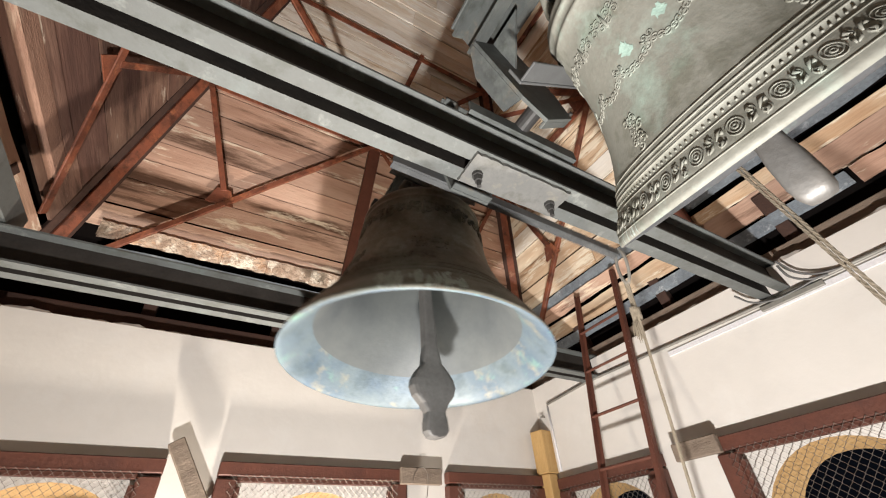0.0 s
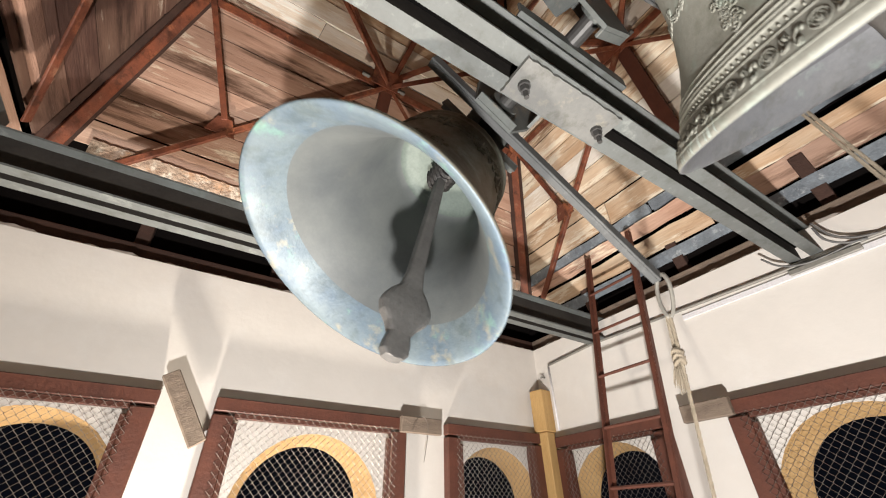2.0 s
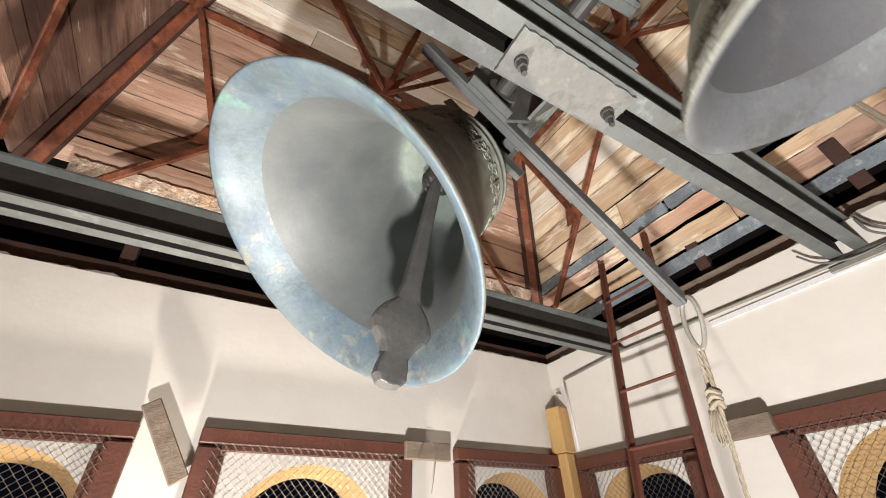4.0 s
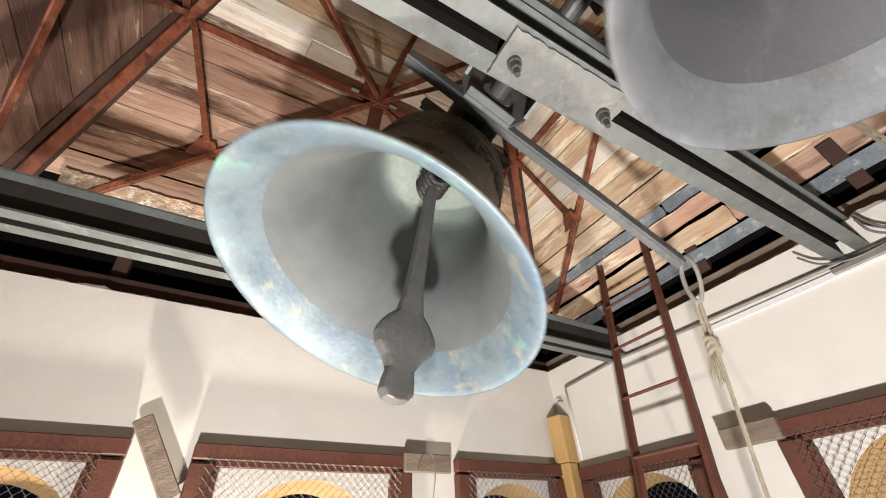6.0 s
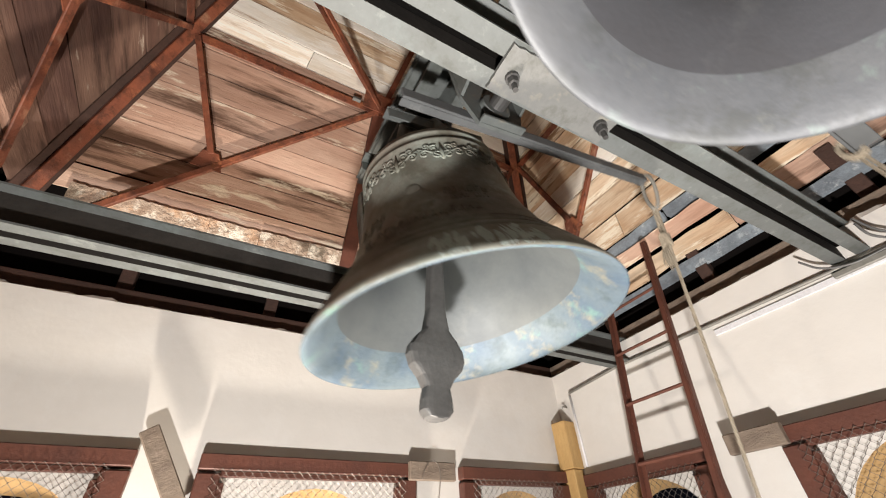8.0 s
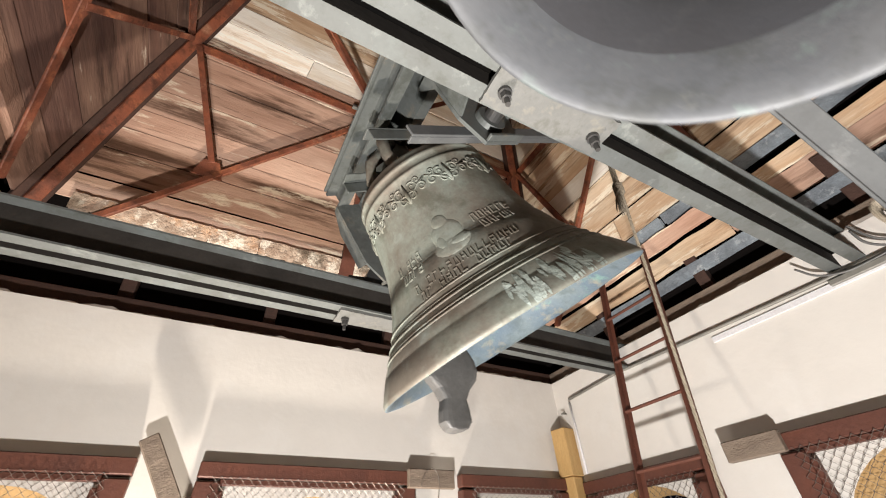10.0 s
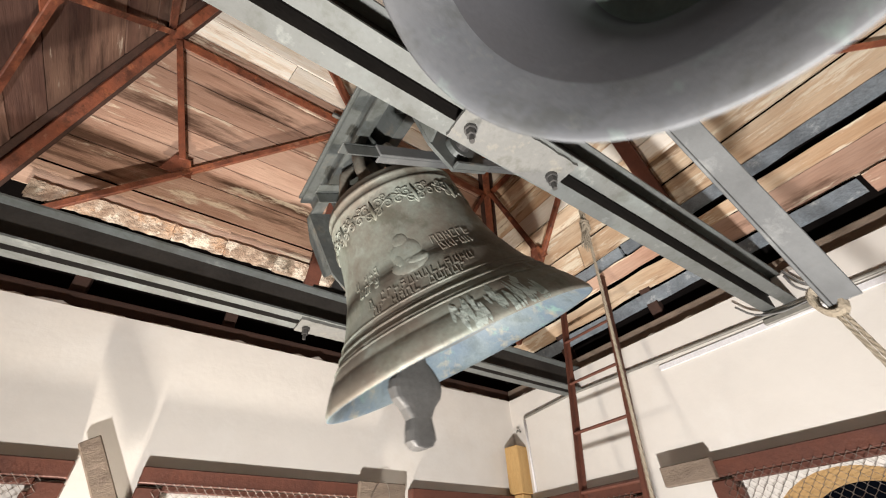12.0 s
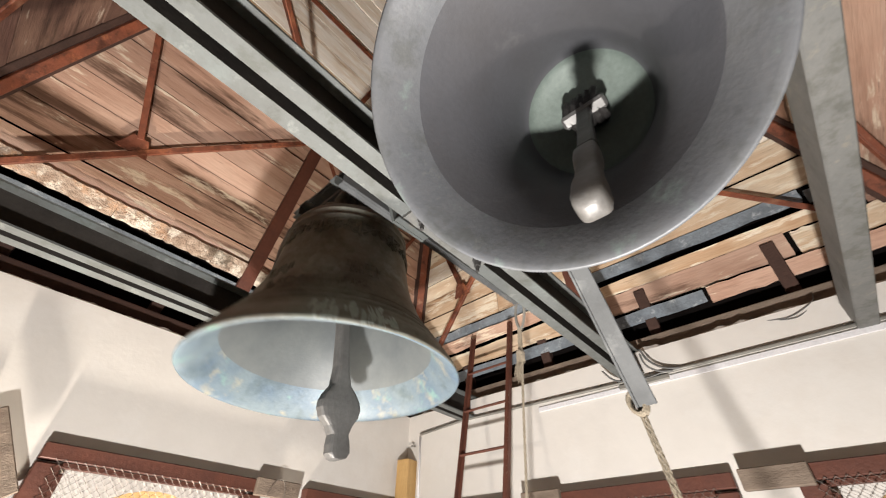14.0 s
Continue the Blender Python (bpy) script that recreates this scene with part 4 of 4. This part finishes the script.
def slanted(thing, dx, dy):
    """Lets a hanging rope drift by dx, dy for each metre that it drops."""
    for ob in thing.children:
        ob.data.transform(Matrix(((1, 0, -dx, 0), (0, 1, -dy, 0), (0, 0, 1, 0), (0, 0, 0, 1))))


def bell_rope(name, knot, length, label, ring=True):
    """A rope whose origin is the eye on the pull arm: loop, splice with a frayed tail, and the fall."""
    thing = empty(name)
    if not ring:      # the rope is doubled round the arm's end
        for k, (dx, dy) in enumerate(((0.0, -0.006), (0.003, 0.007))):
            b = bmesh.new()
            rope_strand(b, [(0, dy * 0.5, 0.03), (dx, dy, -0.05), (dx, dy * 1.1, -length)], 0.006)
            part("fall", b, ROPE, thing)
        for k in range(3):
            b = bmesh.new()
            tube(b, [(0.0 + 0.014 * k - 0.02, 0.026 * math.cos(q), 0.038 * math.sin(q)) for q in [2 * math.pi * j / 16 for j in range(16)]], 0.009, 6, closed=True)
            part("turn", b, ROPE, thing)
        return tagged(thing, label, "bell rope", "bell ropes")
    b = bmesh.new()
    tube(b, [(0.004 * math.sin(2 * q), 0.03 * math.sin(q) * (1 + 0.25 * math.cos(q)), -0.075 + 0.085 * math.cos(q)) for q in [2 * math.pi * j / 22 for j in range(22)]], 0.0085, 7, closed=True)
    part("loop", b, CONDUIT, thing, "grey bent steel loop")
    b = bmesh.new()
    rope_strand(b, [(0, 0, -0.15), (0.003, 0, -0.15 - knot), (0.0, 0.004, -length)], 0.0075)
    part("fall", b, ROPE, thing)
    b = bmesh.new()
    rope_strand(b, [(0.004, 0.016, -0.14), (0.01, 0.02, -0.15 - knot)], 0.0075)
    part("doubled_end", b, ROPE, thing)
    b = bmesh.new()
    for k in range(3):
        z = -0.15 - knot + 0.018 * (k - 1)
        tube(b, [(0.016 * math.cos(q) + 0.004, 0.018 * math.sin(q) + 0.008, z + 0.006 * math.sin(q * 2 + k)) for q in [2 * math.pi * j / 14 for j in range(14)]], 0.009, 6, closed=True)
    part("knot", b, ROPE, thing)
    b = bmesh.new()
    rr = random.Random(4)
    for k in range(26):
        q, w = rr.random() * 6.28, 0.008 + 0.022 * rr.random()
        tube(b, [(0.004, 0.02, -0.16 - knot), (w * 0.6 * math.cos(q), 0.02 + w * 0.6 * math.sin(q), -0.2 - knot), (w * math.cos(q), 0.02 + w * math.sin(q), -0.24 - knot - 0.05 * rr.random())], [0.005, 0.004, 0.002], 4)
    part("frayed_tail", b, ROPE, thing)
    return tagged(thing, label, "bell rope", "bell ropes")


rope_a = bell_rope("bell_rope", 0.16, 2.05, "beige twisted rope with a frayed knot hanging from the pull arm")
rope_b = bell_rope("bell_rope", 0.06, 2.0, "doubled beige rope tied to the pull arm of the paler bell", False)
slanted(rope_a, 0.21, 0.22)
slanted(rope_b, -0.01, -0.13)
enlarge(rope_a, BELL_A["k"])
enlarge(rope_b, BELL_B["k"])

# ---- spire: boarded faces, wall plates, rust-red steelwork ----
SLOPE, SLOPE_SIDE, EAVE_Z, EAVE = 0.377, 0.29, 3.40, 1.985        # a face leans in by its slope for each metre of rise
APEX = EAVE_Z + EAVE / SLOPE


def reach_at(z, inset=0.0, side="north"):
    return EAVE - (SLOPE if side in ("north", "south") else SLOPE_SIDE) * (z - EAVE_Z) - inset


ACROSS = {"north": "east", "south": "west", "east": "north", "west": "south"}


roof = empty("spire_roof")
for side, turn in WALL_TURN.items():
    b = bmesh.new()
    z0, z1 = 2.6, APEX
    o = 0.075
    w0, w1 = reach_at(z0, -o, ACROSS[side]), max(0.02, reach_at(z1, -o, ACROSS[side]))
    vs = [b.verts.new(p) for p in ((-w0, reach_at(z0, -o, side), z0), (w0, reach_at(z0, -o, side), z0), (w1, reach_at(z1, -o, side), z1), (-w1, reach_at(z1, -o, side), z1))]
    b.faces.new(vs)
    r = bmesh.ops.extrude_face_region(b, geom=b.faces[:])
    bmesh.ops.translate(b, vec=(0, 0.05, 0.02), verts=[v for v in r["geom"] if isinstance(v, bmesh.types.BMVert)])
    # skin coloured as the darkness behind boards and eaves
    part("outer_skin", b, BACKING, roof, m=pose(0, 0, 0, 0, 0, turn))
tagged(roof, "steep boarded timber spire roof seen from inside", "roof", kind="structure")


def roof_boards(side, seed, first, pale_from, least=0.165):
    """Horizontal boards nailed up the inside of one face, with open joints and butted ends."""
    rnd = random.Random(seed)
    turn = pose(0, 0, 0, 0, 0, WALL_TURN[side])
    z = first
    while z < APEX - 0.4:
        high = least * (1 + 0.25 * rnd.random())
        z1 = z + high - 0.007 - 0.014 * rnd.random() ** 3
        ends = [-1, 1]
        if reach_at(z, 0.0, ACROSS[side]) > 0.9:
            ends = [-1, rnd.uniform(-0.5, 0.5), 1] if rnd.random() < 0.22 else ends
        for u0, u1 in zip(ends, ends[1:]):
            b = bmesh.new()
            jut, tilt = 0.015 * rnd.random(), 0.006 * (rnd.random() - 0.5)
            th = 0.022
            lo, hi = [], []
            for zz, dz in ((z, tilt), (z1, -tilt)):
                w = reach_at(zz, 0.015, ACROSS[side])
                for u in (u0, u1):
                    x = u * w + (0.004 if u == u0 and u0 != -1 else 0)
                    y = reach_at(zz, 0.0, side) - jut + dz
                    lo.append(b.verts.new((x, y, zz))), hi.append(b.verts.new((x, y + th, zz + 0.008)))
            for q in ((0, 1, 3, 2),):
                b.faces.new([lo[k] for k in q]), b.faces.new([hi[k] for k in q][::-1])
            for p, q in ((0, 1), (1, 3), (3, 2), (2, 0)):
                b.faces.new((lo[p], lo[q], hi[q], hi[p]))
            kind = pale_from(z, (u0 + u1) / 2)
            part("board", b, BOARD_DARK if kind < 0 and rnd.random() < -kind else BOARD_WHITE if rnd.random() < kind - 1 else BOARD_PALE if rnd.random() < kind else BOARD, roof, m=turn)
        z += high


roof_boards("north", 1, 3.53, lambda z, u: 0.12 if z < 4.3 else -0.2 if z < 4.86 else 1.95)
roof_boards("east", 2, 3.60, lambda z, u: 1.42)
# the west face is boarded throughout in the darker tone
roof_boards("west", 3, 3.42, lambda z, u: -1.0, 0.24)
roof_boards("south", 4, 3.42, lambda z, u: 0.4)


def eave_lath(side, z0, z1, u0, u1, material, out=0.0, name="lath", n=14, rough=0.012):
    b = bmesh.new()
    rnd = random.Random(int(z0 * 1000))
    lo, hi = [], []
    for i in range(n + 1):
        u = u0 + (u1 - u0) * i / n
        lo.append((u, z0 + rough * (rnd.random() - 0.5))), hi.append((u, z1 + rough * (rnd.random() - 0.5)))
    t = bmesh.new()
    for y in (0.0, 0.03):
        vs = [[t.verts.new((p[0], reach_at(p[1], 0.0, side) + out + y, p[1])) for p in row] for row in (lo, hi)]
        for i in range(n):
            t.faces.new((vs[0][i], vs[0][i + 1], vs[1][i + 1], vs[1][i]))
    graft(b, t)
    r = part(name, b, material, roof, m=pose(0, 0, 0, 0, 0, WALL_TURN[side]))
    return r


# ragged eaves with gaps: pale edge, grey-blue planks, dark slots
rnd = random.Random(77)
u = -1.75
while u < 1.83:      # broken mortar and lath ends along the foot of the boards
    w = rnd.uniform(0.25, 0.9)
    top = 3.545 + rnd.uniform(-0.01, 0.01)
    eave_lath("north", 3.452 + rnd.uniform(-0.012, 0.012), top, u, min(u + w, 1.85), MORTAR, -0.03 - 0.02 * rnd.random(), "broken_edge", max(3, int(w / 0.03)), 0.010)
    u += w + 0.003
eave_lath("north", 3.325, 3.405, -1.7, 1.85, BOARD_BLUE, -0.01)
eave_lath("north", 3.20, 3.285, -1.2, 1.9, BOARD_BLUE, -0.01)
eave_lath("north", 3.22, 3.31, -1.95, -1.25, BOARD, -0.01)
rnd = random.Random(21)
for z0, z1, kinds in ((3.50, 3.59, (BOARD_BLUE, BOARD_BLUE, BOARD)), (3.375, 3.47, (BOARD, RUST_WOOD, BOARD_PALE, BOARD)), (3.225, 3.36, (BOARD_PALE, BOARD_PALE, BOARD)), (3.12, 3.205, (BOARD_BLUE, BOARD_BLUE, BOARD))):
    u = -1.93
    while u < 1.9:
        n = min(u + rnd.uniform(1.2, 3.0), 1.95)
        d = rnd.uniform(-0.015, 0.015)
        eave_lath("east", z0 + d, z1 + d + rnd.uniform(-0.02, 0.015), u, n - rnd.uniform(0.004, 0.05), rnd.choice(kinds), rnd.uniform(-0.012, 0.012))
        u = n
# heavy purlin along the foot of the west face
b = bmesh.new()
box(b, (-0.05, reach_at(3.52, 0.01, "west"), 3.53), (3.2, 0.05, 0.15), bev=0.015)
part("purlin", b, RUST_WOOD, roof, m=pose(0, 0, 0, 0, 0, WALL_TURN["west"]))
for side in ("west", "south"):
    eave_lath(side, 3.2, 3.36, -1.9, 1.9, BOARD, 0.0)


def wall_plate(side):
    b = bmesh.new()
    box(b, (0, 2.09, 2.925), (4.1, 0.11, 0.11), bev=0.006)
    ob = part("wall_plate", b, GREY_WOOD if side == "east" else DARK_TIMBER, m=pose(0, 0, 0 if side in ("north", "south") else 0.0, 0, 0, WALL_TURN[side]))
    return tagged(ob, "weathered timber plate lying along the wall top", "wall plate", "wall plates")


for s in ("north", "east", "south", "west"):
    wall_plate(s)


RING = 4.84
for k, side in enumerate(("north", "east", "south", "west")):
    turn = pose(0, 0, 0, 0, 0, WALL_TURN[side])
    frame_ob = empty("roof_truss", turn)
    lean = SLOPE if side in ("north", "south") else SLOPE_SIDE
    out = Vector((0, -1, -lean)).normalized()

    def pt(u, z, ins=0.05):
        return Vector((u, reach_at(z, ins, side), z))

    def wide(z, ins):
        return reach_at(z, ins, ACROSS[side])

    def member(name, a, c, w, t=0.007, flat=False):
        b = bmesh.new()
        bar(b, a, c, w, t * 2, up=out) if flat else angle_iron(b, a, c, w, t, up=out)
        part(name, b, RUST, frame_ob)

    # hip rafter on the left end of this face
    b = bmesh.new()
    lo, hi = 3.30, 7.6
    bar(b, pt(-wide(lo, 0.075), lo, 0.075), pt(-wide(hi, 0.075), hi, 0.075), 0.072, 0.05, up=(1, -1, 0))
    part("hip_rafter", b, RUST, frame_ob)
    b = bmesh.new()
    bar(b, pt(-wide(lo, 0.055), lo + 0.03, 0.055), pt(-wide(hi, 0.055), hi + 0.03, 0.055), 0.15, 0.05, up=(1, -1, 0))
    part("hip_timber", b, DARK_TIMBER, frame_ob)
    hr = wide(RING, 0.09)
    member("ring_purlin", pt(-hr, RING - 0.03, 0.06), pt(hr, RING - 0.03, 0.06), 0.085 if side == "west" else 0.07)
    b = bmesh.new()
    bar(b, pt(0, 3.3, 0.03), pt(0, RING, 0.03), 0.11, 0.06, up=out)
    part("middle_rafter", b, FRAME_WOOD, frame_ob)
    top, foot, knee = (4.60, 1.62, (0.86, 3.87)) if side == "west" else (RING - 0.02, 1.71, (1.11, 3.90))
    for s in (-1, 1):
        member("diagonal", pt(0, top, 0.085), pt(s * foot, 3.30, 0.085), 0.06 if side == "west" else 0.038, flat=side == "west")
        member("strut", pt(s * (hr - 0.02), RING - 0.05, 0.09), pt(s * knee[0], knee[1] + 0.05, 0.09), 0.042)
        hu = wide(6.02, 0.09)
        member("upper_diagonal", pt(0, RING + 0.04, 0.07), pt(s * hu, 6.02, 0.07), 0.055)
        b = bmesh.new()
        m = Matrix.Translation(pt(s * knee[0], knee[1], 0.082)) @ turn_to(pt(0, 4, 0), pt(1, 4, 0), out).to_4x4()
        prism(b, [(-0.1, -0.06), (0.1, -0.06), (0.05, 0.07), (-0.05, 0.07)], 0.008, m)
        part("gusset", b, RUST, frame_ob)
    member("upper_strut", pt(0.02, RING + 0.04, 0.06), pt(0.3, 6.1, 0.06), 0.05)
    b = bmesh.new()
    prism(b, [(-0.14, -0.09), (0.14, -0.09), (0.14, 0.09), (-0.14, 0.09)], 0.01, Matrix.Translation(pt(-0.03, RING + 0.02, 0.1)) @ turn_to(pt(0, 4, 0), pt(1, 4, 0), out).to_4x4())
    part("node_plate", b, RUST, frame_ob, "square rust-red gusset plate")
    for s in (-0.2, 0.15):      # short bolted cleats on the ring
        b = bmesh.new()
        box(b, pt(s - 0.03, RING - 0.035, 0.105), (0.07, 0.03, 0.035), bev=0.004)
        part("cleat", b, PLATE, frame_ob, "pale steel cleat")
    # tie to the next face's middle
    member("tie", pt(0.02, RING - 0.03, 0.1), (wide(RING, 0.1), 0.02, RING - 0.03), 0.045)
    member("upper_purlin", pt(-hu, 6.02, 0.07), pt(hu, 6.02, 0.07), 0.055)
    # short feet under the eaves
    for u in (-1.3, -0.45, 0.45, 1.3):
        b = bmesh.new()
        bar(b, (u, 2.19, 2.86), (u, reach_at(3.35, -0.03, side), 3.35), 0.08, 0.07, up=out)
        part("rafter_foot", b, DARK_TIMBER, frame_ob)
    tagged(frame_ob, "rust-red painted steel truss under the spire boards", "roof truss", "spire trusses")

# cross beam along the west side, resting between the bell beams
b = bmesh.new()
box(b, (0, 0, 0), (0.10, 2.85, 0.134), bev=0.004)
tagged(part("cross_beam", b, STEEL, m=pose(-1.86, -0.13, BEAM_Z + 0.264)), "grey steel cross beam lying on the bell beams", "steel beam")

# ---- wiring on the east wall ----
def pipe(name, pts, r, material, label, cat, n=8):
    b = bmesh.new()
    tube(b, pts, r, n)
    return tagged(part(name, b, material, smooth=True), label, cat)


pipe("conduit", [(1.948, -1.9, 2.66), (1.948, -0.13, 2.665), (1.948, 0.69, 2.68), (1.948, 1.28, 2.69), (1.948, 1.785, 2.66)], 0.011, CONDUIT, "thin grey cable conduit along the plastered wall", "conduit")
pipe("conduit", [(1.948, 1.79, 2.64), (1.948, 1.785, 2.11)], 0.009, TRUNKING, "thin pale conduit dropping down the wall corner", "conduit")
b = bmesh.new()
box(b, (1.954, -0.70, 2.622), (0.010, 2.43, 0.036), bev=0.002)
tagged(part("trunking", b, TRUNKING), "narrow white plastic cable trunking on the wall", "trunking")
def curve_through(pts, n=8):
    """A smooth line through the points."""
    p = [Vector(q) for q in pts]
    p = [p[0] * 2 - p[1]] + p + [p[-1] * 2 - p[-2]]
    out = []
    for a, b_, c, d in zip(p, p[1:], p[2:], p[3:]):
        for k in range(n):
            f = k / n
            out.append(0.5 * (2 * b_ + (c - a) * f + (2 * a - 5 * b_ + 4 * c - d) * f * f + (3 * b_ - a - 3 * c + d) * f ** 3))
    return out + [p[-2]]


b = bmesh.new()
box(b, (1.944, -0.30, 2.632), (0.03, 0.33, 0.03), bev=0.003)
tagged(part("junction_box", b, CONDUIT), "short grey cable box under the beam end", "junction box")
for pts in (((1.90, -0.06, 2.76), (1.91, -0.12, 2.685), (1.925, -0.22, 2.650), (1.935, -0.34, 2.652), (1.94, -0.46, 2.668)),
            ((1.88, -0.345, 2.80), (1.89, -0.36, 2.72), (1.91, -0.42, 2.668), (1.94, -0.50, 2.66)),
            ((1.90, -0.345, 2.84), (1.92, -0.39, 2.74), (1.93, -0.46, 2.685), (1.945, -0.56, 2.664))):
    pipe("cable", curve_through(pts), 0.0065, CABLE, "dark loose cable looping under the beam end", "cable", 6)
for pts in (((2.03, -1.02, 2.90), (1.97, -1.06, 2.83), (1.955, -1.2, 2.80), (1.96, -1.32, 2.85), (2.03, -1.36, 2.93)),
            ((2.03, -1.10, 2.90), (1.965, -1.13, 2.81), (1.955, -1.22, 2.785), (1.965, -1.30, 2.82))):
    pipe("cable", curve_through(pts), 0.003, CABLE, "thin slack cable hanging over the wall top", "cable", 6)
# tap-like hook in the corner and a wire tied round the fixing block
b = bmesh.new()
tube(b, [(1.955, 1.86, 2.565), (1.915, 1.86, 2.565), (1.905, 1.86, 2.555)], 0.007, 8)
tube(b, [(1.925, 1.84, 2.572), (1.925, 1.88, 2.572)], 0.004, 6)
tagged(part("wall_hook", b, CONDUIT, smooth=True), "small grey metal hook on the plastered wall", "hook")
pipe("tie_wire", curve_through([(0.60, 1.849, 2.0), (0.63, 1.847, 2.07), (0.68, 1.850, 2.108), (0.72, 1.847, 2.07), (0.725, 1.848, 1.98), (0.70, 1.854, 1.82)]), 0.0022, WIRE, "thin wire tied round the wooden block", "wire", 5)


# ---- motion ----
def motions():
    times = [round(0.1 * k, 1) for k in range(141)]
    for ob, spec in ((bell_a, BELL_A), (bell_b, BELL_B)):
        walk(ob, [(t, pose(spec["x"], spec["y"], spec["z"], 0, swing(spec, t), 0)) for t in times])
    walk(clap_a, [(t, pose(0, 0, 0, 0, max(-28, min(28, clapper_a(t) - swing(BELL_A, t))), 0)) for t in times])
    walk(clap_b, [(t, pose(0, 0, -0.02 * BELL_B["k"], 0, max(-31, min(31, clapper_b(t) - swing(BELL_B, t))), 0)) for t in times])
    for rope, spec, arm in ((rope_a, BELL_A, ARM_A), (rope_b, BELL_B, ARM_B)):
        rows = []
        for t in times:
            p = pose(spec["x"], spec["y"], spec["z"], 0, swing(spec, t), 0) @ (Vector(arm) * spec["k"])
            rows.append((t, pose(p.x, p.y, p.z)))
        walk(rope, rows)


motions()
